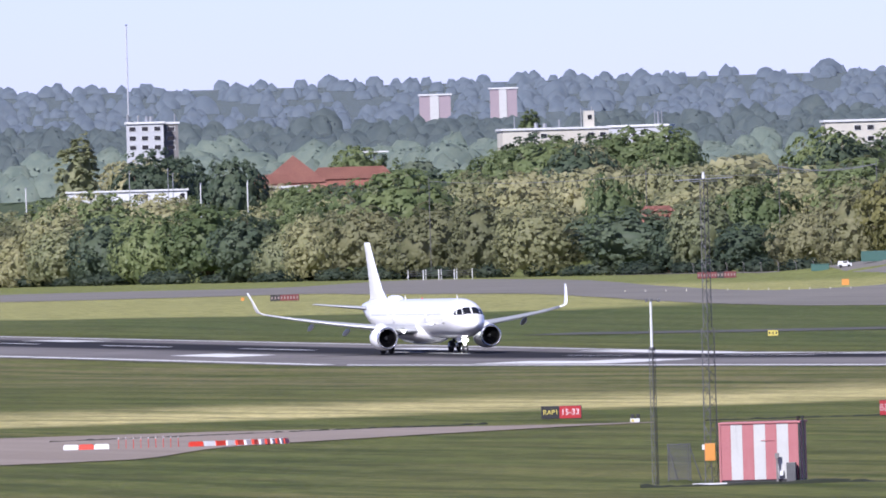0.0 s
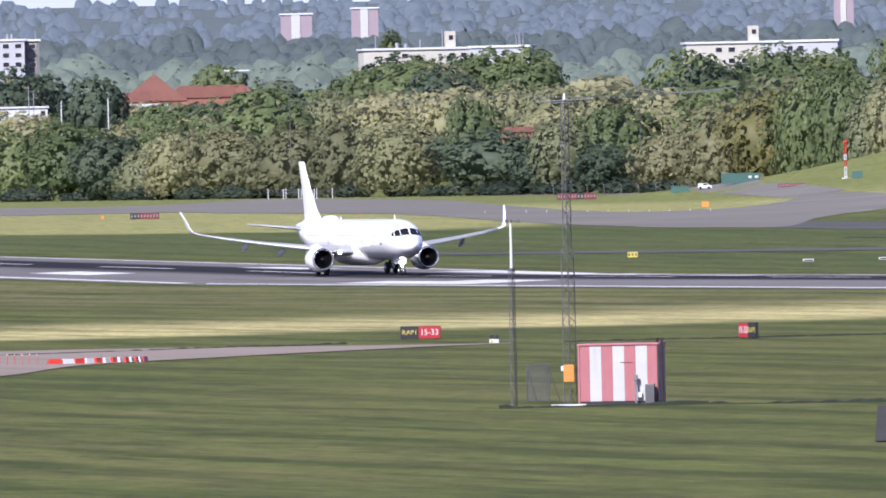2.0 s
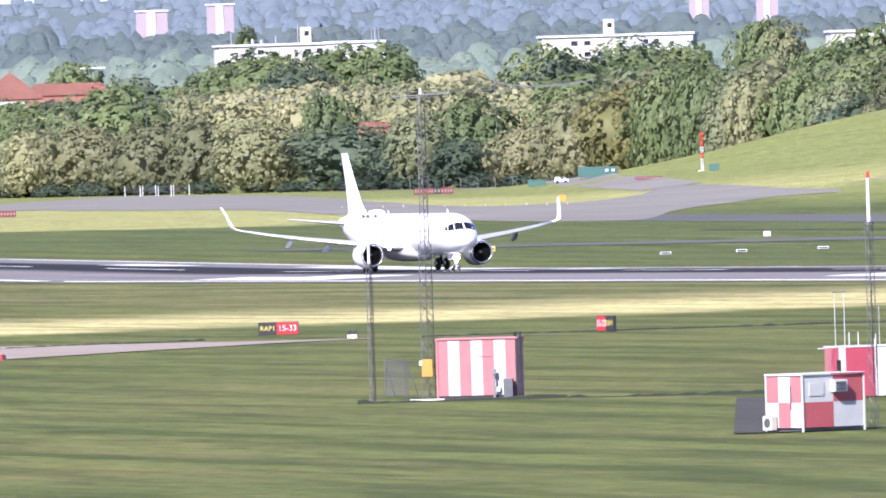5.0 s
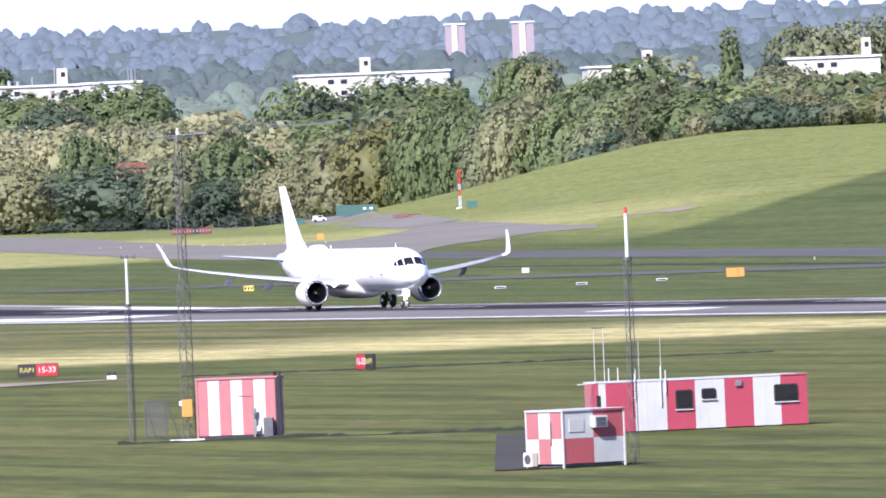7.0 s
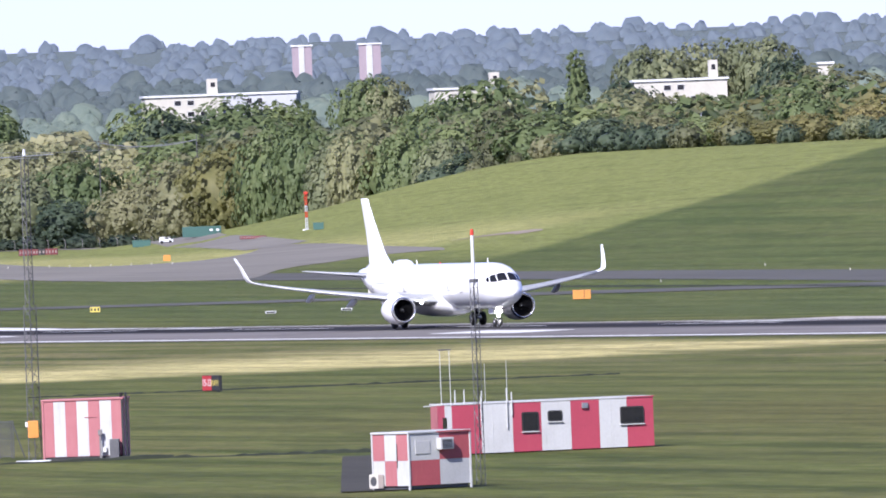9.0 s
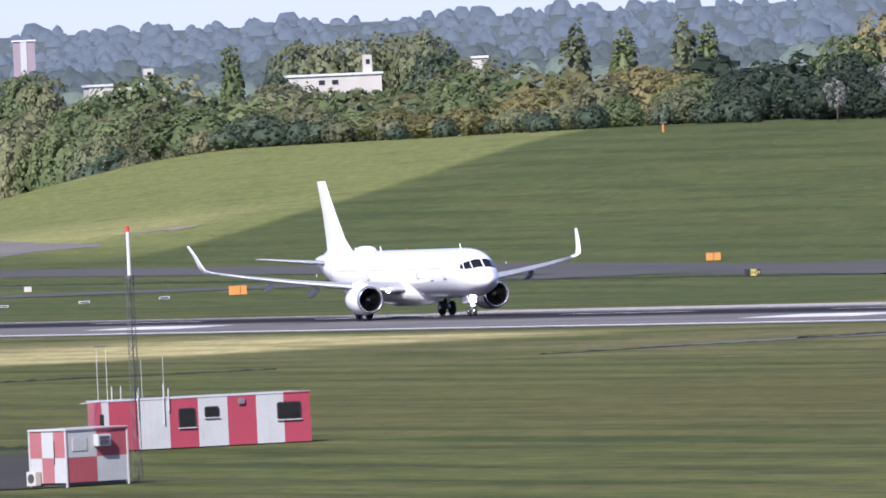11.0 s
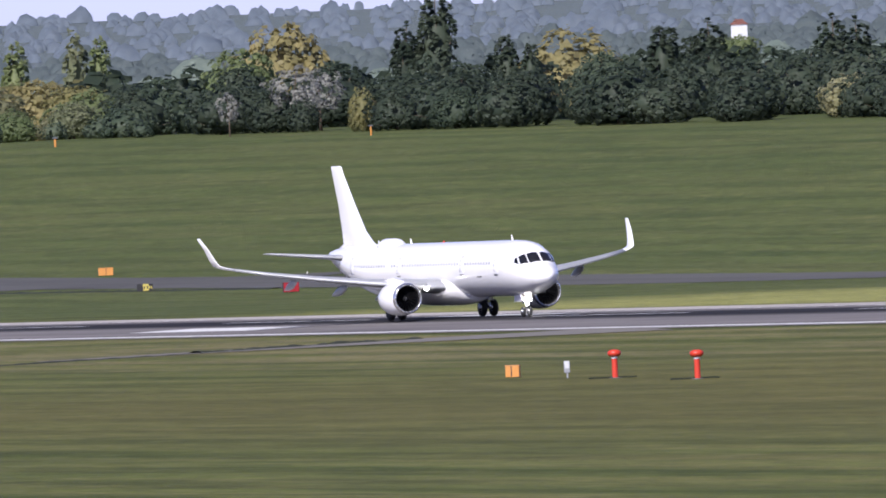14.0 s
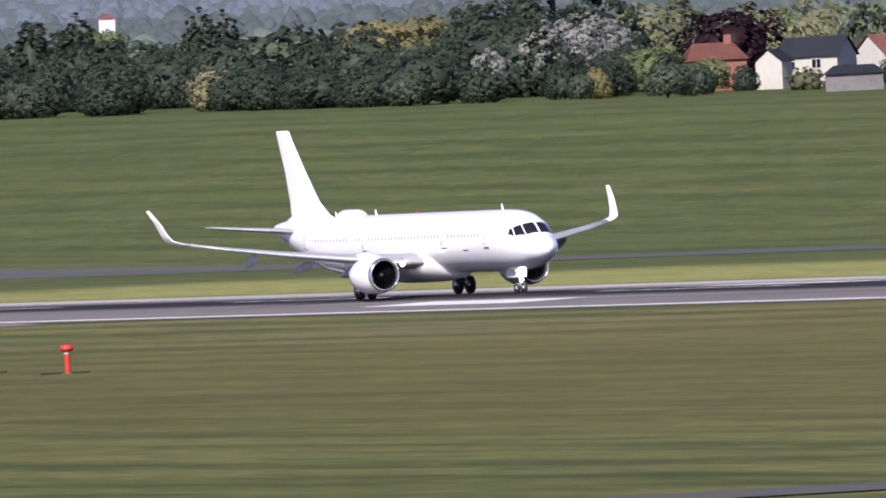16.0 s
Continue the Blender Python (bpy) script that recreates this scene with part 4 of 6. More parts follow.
def striped_cabin():
    c = thing("portable_cabin", on_ground(214.7, 617.6, 1.0, 0.0), "long red and white striped portable cabin with dark windows", "cabin")
    L, d, h = 10.2, 3.0, 2.42
    part("body", box((0.03, 0.03, 0.08), (L - 0.03, d - 0.03, h - 0.04), 0.02), HUTWHITE, c)
    cuts = [0.0, 1.45, 3.05, 4.50, 6.0, 7.45, 8.85, 10.2]
    for k, (a, b) in enumerate(zip(cuts, cuts[1:])):
        bm = box((a + 0.003, 0.0, 0.06), (b - 0.003, 0.05, h - 0.03))
        if k % 2:
            ribs(bm, a + 0.55, a + 0.62, 0.0, 0.1, h - 0.08, 0.07)
        part("wall_panel", bm, ROSE if k % 2 == 0 else HUTWHITE, c, "rose red stripe" if k % 2 == 0 else "white stripe")
    for k, (a, b) in enumerate(((0.05, 1.0), (1.0, 2.0), (2.0, 2.95))):
        part("wall_panel", box((0.0, a + 0.003, 0.06), (0.05, b - 0.003, h - 0.03)), (HUTWHITE, ROSE, PINK)[k], c)
    part("roof", box((-0.03, -0.03, h - 0.04), (L + 0.03, d + 0.03, h + 0.03), 0.02), HUTWHITE, c, "white roof edge")
    part("roof_trim", box((8.85, -0.045, h - 0.03), (L + 0.04, -0.03, h + 0.025)), ROSE, c)
    for x0, x1, z0, z1 in ((3.5, 4.35, 1.0, 1.92), (4.82, 5.55, 1.42, 1.94), (8.5, 9.7, 1.15, 1.98)):
        w = part("window", rounded(x0, x1, z0, z1, -0.05, 0.0, 0.11), BLACK, c, "dark framed window")
        part("pane", rounded(x0 + 0.06, x1 - 0.06, z0 + 0.06, z1 - 0.06, -0.06, -0.045, 0.07), GLASS_DARK, w)
        part("sill", box((x0 - 0.03, -0.10, z0 - 0.05), (x1 + 0.03, 0.0, z0), 0.01), HUTWHITE, w)
    part("end_window", box((-0.03, 0.7, 0.9), (0.0, 1.25, 1.8), 0.02), GLASS_DARK, c)
    part("vent", box((6.55, -0.12, 1.98), (6.85, 0.0, 2.24), 0.02), STEEL, c, "grey vent box")
    for x, y, z0, z1, r in ((0.15, 1.8, h, 5.0, 0.018), (0.55, 1.6, h, 5.0, 0.018), (0.2, 0.05, 1.9, 3.1, 0.034), (0.75, 0.3, 1.0, 3.1, 0.034), (1.6, 0.2, 1.9, 3.0, 0.034), (1.75, 0.1, 2.2, 4.3, 0.014),
                           (2.75, -0.08, 1.2, 3.1, 0.034), (2.78, -0.1, h, 4.4, 0.014), (3.0, -0.08, 1.8, 2.9, 0.04), (1.45, -0.08, 1.6, 2.8, 0.04)):
        part("whip_aerial", rod((x, y, z0), (x, y, z1), r, r * 0.8, 8), HUTWHITE, c, "white rod aerial")
    bm = rod((0.05, 1.8, 5.0), (0.65, 1.6, 5.0), 0.03)
    part("aerial_bar", bm, DARKSTEEL, c)
    part("side_boom", rod((-0.9, 1.4, 2.35), (0.1, 1.4, 2.4), 0.03), HUTWHITE, c)
    return c


def lettering(parent, text, size, m, material, name="lettering"):
    cu = bpy.data.curves.new(name, "FONT")
    cu.body, cu.size, cu.extrude, cu.align_x, cu.align_y = text, size, 0.006, "CENTER", "CENTER"
    cu.offset = size * 0.004
    tmp = bpy.data.objects.new(name, cu)
    me = bpy.data.meshes.new_from_object(tmp)
    bpy.data.objects.remove(tmp)
    me.name = name
    me.materials.clear()
    me.materials.append(material)
    ob = new(name, me)
    ob.parent, ob.matrix_basis = parent, m
    return ob


def taxi_sign(m, boards, h, label, lift=0.1, group="airfield signs"):
    """A low sign on two legs: boards of (width, board colour, text or None, text colour)."""
    total = sum(b[0] for b in boards)
    t = thing("taxiway_sign", m, label, "sign", group)
    part("casing", box((-total / 2 - 0.04, 0.02, lift - 0.03), (total / 2 + 0.04, 0.22, lift + h + 0.03), 0.02), BLACK, t)
    for x in (-total * 0.35, total * 0.35):
        part("leg", box((x - 0.04, 0.08, -0.1), (x + 0.04, 0.16, lift)), DARKSTEEL, t)
    x = -total / 2
    for w, col, text, ink in boards:
        b = part("board", box((x + 0.005, 0.0, lift), (x + w - 0.005, 0.03, lift + h), 0.008), col, t)
        if text == "bars":
            n = max(2, round(w / 0.45))
            for k in range(n):
                part("stroke", box((x + w * (k + 0.25) / n, -0.008, lift + h * 0.28), (x + w * (k + 0.7) / n, 0.0, lift + h * 0.72)), ink, b)
        elif text:
            lettering(b, text, h * (0.56 if col is BLACK else 0.66), pose(x + w / 2, -0.004, lift + h * 0.5, 90, 0, 0), ink)
        x += w
    return t


def small_field_things():
    taxi_sign(facing(277.0, 916.2), [(1.22, BLACK, "RAP1", YELLOW), (1.5, SIGNRED, "15-33", WHITE)], 0.84, "black and red airfield sign reading RAP1 15-33")
    taxi_sign(facing(288.3, 878.2, -66), [(1.5, SIGNRED, "15-33", WHITE), (1.22, BLACK, "RAP1", YELLOW)], 0.98, "red and black airfield sign seen at a slant")
    taxi_sign(facing(529.8, 1281.2, 22), [(1.65, SIGNRED, "A5", WHITE)], 0.92, "red airfield sign with white letters A5")
    taxi_sign(facing(533.1, 1328.8, 5), [(0.6, BLACK, None, YELLOW), (0.6, YELLOW, "bars", BLACK), (0.4, BLACK, "bars", YELLOW)], 0.68, "small black and yellow airfield sign")
    taxi_sign(facing(473.8, 1483.9, 0), [(1.15, YELLOW, "bars", BLACK)], 0.62, "small yellow airfield sign with dark marks")
    taxi_sign(facing(559.4, 1324.4, 0), [(0.7, YELLOW, "bars", BLACK)], 0.55, "small yellow airfield sign on the far verge")
    taxi_sign(facing(644.7, 2047.0, 0), [(3.0, SIGNDARK, "bars", FADED), (1.1, BLACK, "bars", FADED), (1.9, SIGNDARK, "bars", FADED)], 0.95, "long red and black airfield sign with pale marks", 0.25)
    taxi_sign(facing(540.7, 1925.0, 0), [(1.4, BLACK, "bars", FADED), (2.7, SIGNDARK, "bars", FADED)], 0.85, "black and red airfield sign on the far lawn", 0.2)
    taxi_sign(facing(645.5, 1943.5, 0), [(3.9, SIGNDARK, "bars", FADED)], 0.42, "low long red sign below the bank")

    def crate(x, y, w, d, h, mat, label, turn=0.0, split=0.0):
        t = thing("marker_box", facing(x, y, turn), label, "box", "field boxes")
        part("body", box((-w / 2, 0, 0.05), (w / 2, d, h), 0.03), mat, t)
        part("lid", box((-w / 2 - 0.02, -0.02, h), (w / 2 + 0.02, d + 0.02, h + 0.05), 0.015), mat, t)
        if split:
            part("door_gap", box((-w / 2 + w * split, -0.012, 0.08), (-w / 2 + w * split + 0.06, 0.0, h)), BLACK, t)
        return t
    crate(506.0, 1411.2, 1.95, 1.0, 1.0, ORANGE, "orange steel cabinet on the grass by the runway", 0, 0.62)
    crate(509.2, 1490.9, 0.85, 0.6, 0.6, CREAM, "small tan cabinet by the taxiway")
    crate(555.8, 1396.6, 1.6, 0.9, 0.85, ORANGE, "weathered orange cabinet on the far verge", 0, 0.5)
    crate(594.4, 1827.9, 1.0, 0.8, 0.85, ORANGE, "weathered orange cabinet on the far lawn")
    crate(312.8, 724.1, 0.8, 0.5, 0.68, ORANGE, "orange box with a pale front on the grass", -10, 0.4)
    crate(645.8, 1913.9, 1.55, 1.0, 1.05, GREEN, "small green equipment cabinet on the bank")
    crate(549.4, 1979.1, 0.5, 0.4, 0.5, ORANGE, "tiny orange marker on the far lawn")
    t = thing("marker_post", facing(311.6, 713.5), "short grey steel marker post with a white face", "post")
    part("post", box((-0.05, -0.05, -0.1), (0.05, 0.05, 0.5), 0.01), STEEL, t)
    part("plate", box((-0.18, -0.1, 0.3), (0.16, 0.02, 0.97), 0.03), STEEL, t)
    part("face", box((-0.14, -0.112, 0.55), (0.12, -0.1, 0.92), 0.01), WHITE, t)
    # red beacon heads on posts
    for x, y in ((310.7, 704.8), (308.2, 688.0)):
        t = thing("beacon", facing(x, y), "scarlet mushroom-headed beacon on a red post", "beacon", "red beacons")
        part("post", rod((0, 0, -0.1), (0, 0, 1.12), 0.17, 0.16, 14), SCARLET, t)
        part("neck", rod((0, 0, 1.10), (0, 0, 1.24), 0.19, 0.16, 14), WHITE, t, "white collar")
        part("head", lathe([(1.20, 0.12), (1.24, 0.30), (1.34, 0.38), (1.46, 0.38), (1.55, 0.30), (1.60, 0.12)], 20, "Z"), SCARLET, t, "", True)
        part("base", rod((0, 0, -0.06), (0, 0, 0.04), 0.34, n=16), CONCRETE, t)
        # grass strip at the beacon's foot, dark with painted shade
        part("grass_edge", box((-1.5, -0.1, -0.02), (1.2, 0.06, 0.10), 0.02), SHADED_GRASS, t)
    # slope lights: white boxes on legs
    for x, y in ((478.4, 1409.3), (486.7, 1406.5), (494.6, 1402.9), (471.0, 1413.0)):
        t = thing("slope_light", facing(x, y), "white approach slope light unit on thin legs", "light", "approach slope lights")
        part("housing", box((-0.6, 0, 0.36), (0.6, 1.0, 0.62), 0.04), WHITE, t)
        for k in (-0.45, -0.1, 0.4):
            part("leg", rod((k, 0.2, -0.05), (k, 0.2, 0.38), 0.04), DARKSTEEL, t)
        part("lens", box((-0.5, -0.01, 0.42), (0.5, 0.0, 0.56)), GLASS_DARK, t)
    t = thing("marker_box", facing(273.9, 888.9), "small black and white marker on the grass verge", "box", "field boxes")
    part("body", box((-0.32, 0, 0.0), (0.32, 0.3, 0.28), 0.03), WHITE, t)
    for x in (-0.16, 0.2):
        part("lamp", box((x - 0.13, -0.02, 0.28), (x + 0.13, 0.25, 0.58), 0.04), BLACK, t)
    part("plate", box((-0.24, -0.03, 0.06), (-0.06, 0.0, 0.22), 0.01), YELLOW, t)
    # barrier blocks across the exit road
    right = Vector((math.cos(radians(15.3)), -math.sin(radians(15.3))))
    p = Vector((222.4, 842.6))
    for k in range(3):
        blk = thing("barrier_block", on_ground(p.x, p.y, -15.3), "white plastic road barrier block" if k != 1 else "red plastic road barrier block", "barrier", "road barriers")
        part("body", loft([[(sx * (0.47 - 0.02 * z), sy * (0.22 - 0.22 * z), z) for sx, sy in ((-1, -1), (1, -1), (1, 1), (-1, 1))] for z in (0, 0.1, 0.34)]), WHITE if k != 1 else SCARLET, blk)
        part("cap", box((-0.4, -0.12, 0.34), (0.4, 0.12, 0.38), 0.015), WHITE if k != 1 else SCARLET, blk)
        p += right * 0.97
    for k in range(9):
        q = p + right * (0.1 + 0.47 * k)
        post = thing("barrier_post", on_ground(q.x, q.y), "thin red and white barrier post on the road", "post", "road barriers")
        part("post", rod((0, 0, 0), (0, 0, 0.62), 0.022), SCARLET, post)
        part("tip", rod((0, 0, 0.62), (0, 0, 0.74), 0.024), WHITE, post)
    p += right * 4.5
    for k in range(13):
        wid = 0.95 * math.exp(-k * 0.10)
        a = math.degrees(math.acos(min(1.0, wid)))
        p2 = p + right * wid / 2
        blk = thing("barrier_block", on_ground(p2.x, p2.y + 0.4 * k, -15.3 + a), "red plastic road barrier block" if k % 2 == 0 else "white plastic road barrier block", "barrier", "road barriers")
        part("body", loft([[(sx * (0.45 - 0.02 * z), sy * (0.2 - 0.2 * z), z) for sx, sy in ((-1, -1), (1, -1), (1, 1), (-1, 1))] for z in (0, 0.1, 0.32)]), SCARLET if k % 2 == 0 else WHITE, blk)
        part("cap", box((-0.38, -0.1, 0.32), (0.38, 0.1, 0.36), 0.012), SCARLET if k % 2 == 0 else WHITE, blk)
        p += right * (wid + 0.02)
    # rusty frame close by
    b = radians(15.865)
    fx, fy = 400 * math.sin(b), 400 * math.cos(b)
    fz = EYE[2] - 400 * math.tan(radians(1.473)) - ground_z(fx, fy)
    t = thing("rusty_frame", facing(fx, fy), "rusty steel goal-shaped frame with flaking white paint", "frame")
    bm = bmesh.new()
    add_rod(bm, (-1.0, 0, fz - 0.10), (1.02, 0, fz + 0.09), 0.065, n=8)
    add_rod(bm, (-0.98, 0, fz - 0.10), (-0.98, 0, -0.1), 0.055, n=8)
    add_rod(bm, (0.98, 0, fz + 0.08), (1.0, 0, -0.1), 0.055, n=8)
    add_rod(bm, (-0.95, 0.6, fz - 0.05), (-0.3, 0.0, fz - 0.04), 0.04, n=6)
    part("frame", bm, RUST, t)
    part("middle_post", box((-0.13, -0.08, 0), (0.12, 0.08, fz - 0.02), 0.02), RUST, t)
    part("gusset", box((-0.25, -0.05, fz - 0.16), (0.25, 0.05, fz + 0.02), 0.02), RUST, t)


def far_field_things():
    t = thing("approach_mast", facing(648.7, 1927.8), "red and white banded lattice mast on the bank", "mast")
    for k in range(6):
        part("band", lattice(bmesh.new(), 0.34, 0.34, 0.9 * k, 0.9 * (k + 1), 0.45, 0.04, 4), SCARLET if k in (2, 4, 5) else WHITE, t)
    part("lamp_head", box((-0.3, -0.1, 5.3), (0.3, 0.1, 5.6), 0.03), SCARLET, t)
    part("base", box((-0.6, -0.6, -0.2), (0.6, 0.6, 0.12), 0.03), WHITE, t)
    t = thing("storage_container", facing(666.5, 2031.7), "green steel storage container with two pale plates", "container")
    bm = box((-3.0, 0, 0.0), (3.0, 2.4, 1.62), 0.03)
    ribs(bm, -2.9, 2.9, 0.0, 0.1, 1.5, 0.28, 0.03)
    part("body", bm, GREEN, t)
    for x in (1.2, 2.2):
        part("plate", box((x, -0.05, 0.85), (x + 0.5, -0.03, 1.2)), WHITE, t)
    t = thing("storage_box", facing(659.0, 2039.0), "low green steel bin beside the container", "container")
    part("body", box((-1.4, 0, 0), (1.4, 1.6, 1.0), 0.03), GREEN, t)
    part("lid", box((-1.45, -0.05, 1.0), (1.45, 1.65, 1.1), 0.03), GREEN, t)
    car = thing("parked_van", facing(661.7, 2035.0), "white van parked beside the green containers", "vehicle")
    part("body", loft([[(x, y, z) for x, z in ((-1.1, 0.25), (1.1, 0.25), (1.1, 0.65), (0.75, 0.7), (0.4, 1.0), (-1.0, 1.02))] for y in (0, 1.6)]), WHITE, car)
    for x in (-0.65, 0.65):
        part("wheel", rod((x, -0.03, 0.25), (x, 0.2, 0.25), 0.25, n=14), TYRE, car)
    part("window", box((-0.2, -0.012, 0.72), (0.4, 0.0, 0.95)), GLASS_DARK, car)
    # rail fence by the trees
    for k in range(4):
        x, y = 695.0 - 0.5 * k, 2386.0 - 11.5 * k
        t = thing("rail_fence", facing(x, y), "white-posted rail fence panel below the trees", "fence", "rail fence panels")
        for px in (-1.6, 1.6):
            part("post", rod((px, 0, 0), (px, 0, 1.9), 0.09, n=6), WHITE, t)
        for z in (0.8, 1.2, 1.6):
            part("rail", rod((-1.6, 0, z), (1.6, 0, z), 0.05, n=5), DARKSTEEL, t)
    # fence posts with cranked tops along the bank's skyline
    bm = rod((0, 0, -0.2), (0, 0, 1.5), 0.045, n=5)
    add_rod(bm, (0, 0, 1.5), (-0.28, 0, 1.85), 0.055, n=5)
    post = mesh_of("fence_post", bm, CONCRETE)
    for k in range(20):
        y = 2060 + 9.5 * k
        t = thing("fence_post", facing(701.5, y), "pale concrete fence post with a cranked top", "post", "boundary fence posts")
        part("post", post, None, t)
    # white edge markers on the far lawns
    for k in range(12):
        b = 17.1 + 0.085 * k
        r = 1945 - 6 * k
        t = thing("edge_light", facing(r * math.sin(radians(b)), r * math.cos(radians(b))), "small pale edge light on the lawn", "light", "edge lights")
        part("lamp", rod((0, 0, 0), (0, 0, 0.3), 0.07, 0.05, 8), CREAM, t)
    for x, y in ((552.0, 1450.0), (533.0, 1460.0), (556.0, 1340.0), (560.5, 1500.0)):
        t = thing("edge_light", facing(x, y), "small pale edge light on the lawn", "light", "edge lights")
        part("lamp", rod((0, 0, 0), (0, 0, 0.3), 0.07, 0.05, 8), CREAM, t)


striped_shed()
masts()
chequered_cabin()
striped_cabin()
small_field_things()
far_field_things()


# ---- trees ----
def cards(rng, pts, nrm, size):
    """Leaf sprays: one bent four-sided card at each point, roughly facing its normal."""
    n = len(pts)
    nrm = nrm + rng.normal(0, 0.16, (n, 3))
    nrm /= np.linalg.norm(nrm, axis=1)[:, None] + 1e-9
    a = np.cross(nrm, rng.normal(0, 1, (n, 3)))
    a /= np.linalg.norm(a, axis=1)[:, None] + 1e-9
    b = np.cross(nrm, a)
    s = size * rng.uniform(0.6, 1.35, (n, 1))
    w = s * rng.uniform(0.5, 0.9, (n, 1))
    v = np.stack([pts - a * s, pts - b * w + nrm * s * 0.2, pts + a * s, pts + b * w - nrm * s * 0.15], 1)
    return v.reshape(-1, 3)


def soften(me, normals):
    """Shade each spray like the lobe that it grows on."""
    full = np.zeros((len(me.loops), 3), np.float32)
    full[:len(normals)] = normals
    me.polygons.foreach_set("use_smooth", np.ones(len(me.polygons), bool))
    me.normals_split_custom_set(full.tolist())


def card_mesh(name, verts, material):
    n = len(verts) // 4
    me = bpy.data.meshes.new(name)
    me.vertices.add(len(verts))
    me.vertices.foreach_set("co", verts.astype(np.float32).ravel())
    me.loops.add(4 * n)
    me.loops.foreach_set("vertex_index", np.arange(4 * n, dtype=np.int32))
    me.polygons.add(n)
    me.polygons.foreach_set("loop_start", np.arange(0, 4 * n, 4, dtype=np.int32))
    me.materials.append(material)
    me.update(calc_edges=True)
    return me


SPRAYS = {}


def crown_form(rng, h, w, low, shape):
    """Maps directions to points of a crown of height h and half width w, bulging unevenly in broad boughs."""
    bumps = rng.normal(0, 1, (9, 3))
    bumps[:, 2] = np.abs(bumps[:, 2]) * 0.8
    bumps /= np.linalg.norm(bumps, axis=1)[:, None]
    size = rng.uniform(0.08, 0.30, 9) * (0.6 if shape == "spire" else 1.0)
    mid = {"round": 0.46, "bush": 0.26, "spire": 0.36}[shape]
    zc = low + (h - low) * mid

    def at(d):
        bulge = 0.86 + (size * np.clip((d @ bumps.T - 0.62) / 0.38, 0, 1) ** 1.5).sum(1)
        up = np.where(d[:, 2] > 0, (h - zc) * np.clip(d[:, 2], 0, 1) ** (0.85 if shape == "spire" else 1.0), (zc - low) * d[:, 2])
        flat = w * (1.0 - (0.2 * np.clip(d[:, 2], 0, 1) ** 2 if shape == "spire" else 0.0))
        ring_r = np.sqrt(np.clip(1 - d[:, 2] ** 2, 0.05, 1))
        flat = flat * np.where(d[:, 2] < 0, ring_r ** -0.8, ring_r ** -0.45 if shape == "spire" else 1.0)
        return np.stack([d[:, 0] * flat * bulge, d[:, 1] * flat * bulge, zc + up * np.minimum(bulge, 1.04)], 1)
    return at


def tree_kind(seed, h, w, material, shape="round", leaf=0.37, clumps=140, per=19, bare=0.0, gap=False):
    """One tree: tapered trunk with limbs, and a domed crown of many small leafy clumps."""
    rng = np.random.default_rng(seed)
    low = bare * h
    form = crown_form(rng, h, w, low, shape)
    k = np.arange(clumps) + 0.5
    z = 1.0 - 1.9 * k / clumps
    a = 2.39996 * k + rng.uniform(-0.25, 0.25, clumps)
    r = np.sqrt(np.clip(1 - z * z, 0, 1))
    D = np.stack([r * np.cos(a), r * np.sin(a), z], 1)
    C = form(D)
    mid = np.array([0, 0, low + (h - low) * 0.4])
    inset = rng.uniform(0.80, 0.98, (clumps, 1)) * (rng.uniform(0.6, 1.0, (clumps, 1)) if gap else 1.0)
    C = mid + (C - mid) * np.where((C < mid) & (np.arange(3) == 2), 1.0, inset)
    bm = bmesh.new()
    add_rod(bm, (0, 0, -0.6), (0.1, 0, h * 0.6), 0.026 * h, 0.010 * h, 8)
    for c in C[::12]:
        add_rod(bm, (0, 0, low + 0.3 * (c[2] - low)), c * np.array([0.92, 0.92, 1]), 0.009 * h, 0.003 * h, 5)
    trunk = mesh_of("trunk", bm, BARK, True)
    R = w * rng.uniform(0.10, 0.21, clumps)
    d = rng.normal(0, 1, (clumps, per, 3)) + D[:, None, :] * 0.9 + np.array([0, 0, 0.35])
    d /= np.linalg.norm(d, axis=2)[:, :, None]
    tall = np.array([1, 1, 1.9 if shape == "spire" else 0.9])
    P = (C[:, None, :] + d * R[:, None, None] * rng.uniform(0.55, 1.25, (clumps, per, 1)) * tall).reshape(-1, 3)
    P[:, 2] = np.maximum(P[:, 2], 0.1)
    dome = P - mid
    dome /= np.linalg.norm(dome, axis=1)[:, None] + 1e-9
    d = d.reshape(-1, 3)
    N = d * 0.55 + dome * 0.75 + rng.normal(0, 0.22, d.shape)
    N /= np.linalg.norm(N, axis=1)[:, None]
    me = card_mesh("crown", cards(rng, P, N, leaf), material)
    if not gap:
        bm = bmesh.new()
        bm.from_mesh(me)
        core = bmesh.ops.create_icosphere(bm, subdivisions=2, radius=1.0)["verts"]
        q = form(np.array([v.co[:] for v in core]))
        for v, p in zip(core, q):
            v.co = Vector(mid + (p - mid) * (0.74 + 0.12 * noise.noise(Vector(p) * 0.8)))
        bpy.data.meshes.remove(me)
        me = mesh_of("crown", bm, material)
    soften(me, np.repeat(N, 4, 0))
    SPRAYS[me.name] = N
    return trunk, me, h, w


def kinds(material, *forms):
    return [tree_kind(seed, 12, w, material, shape) for seed, w, shape in forms]


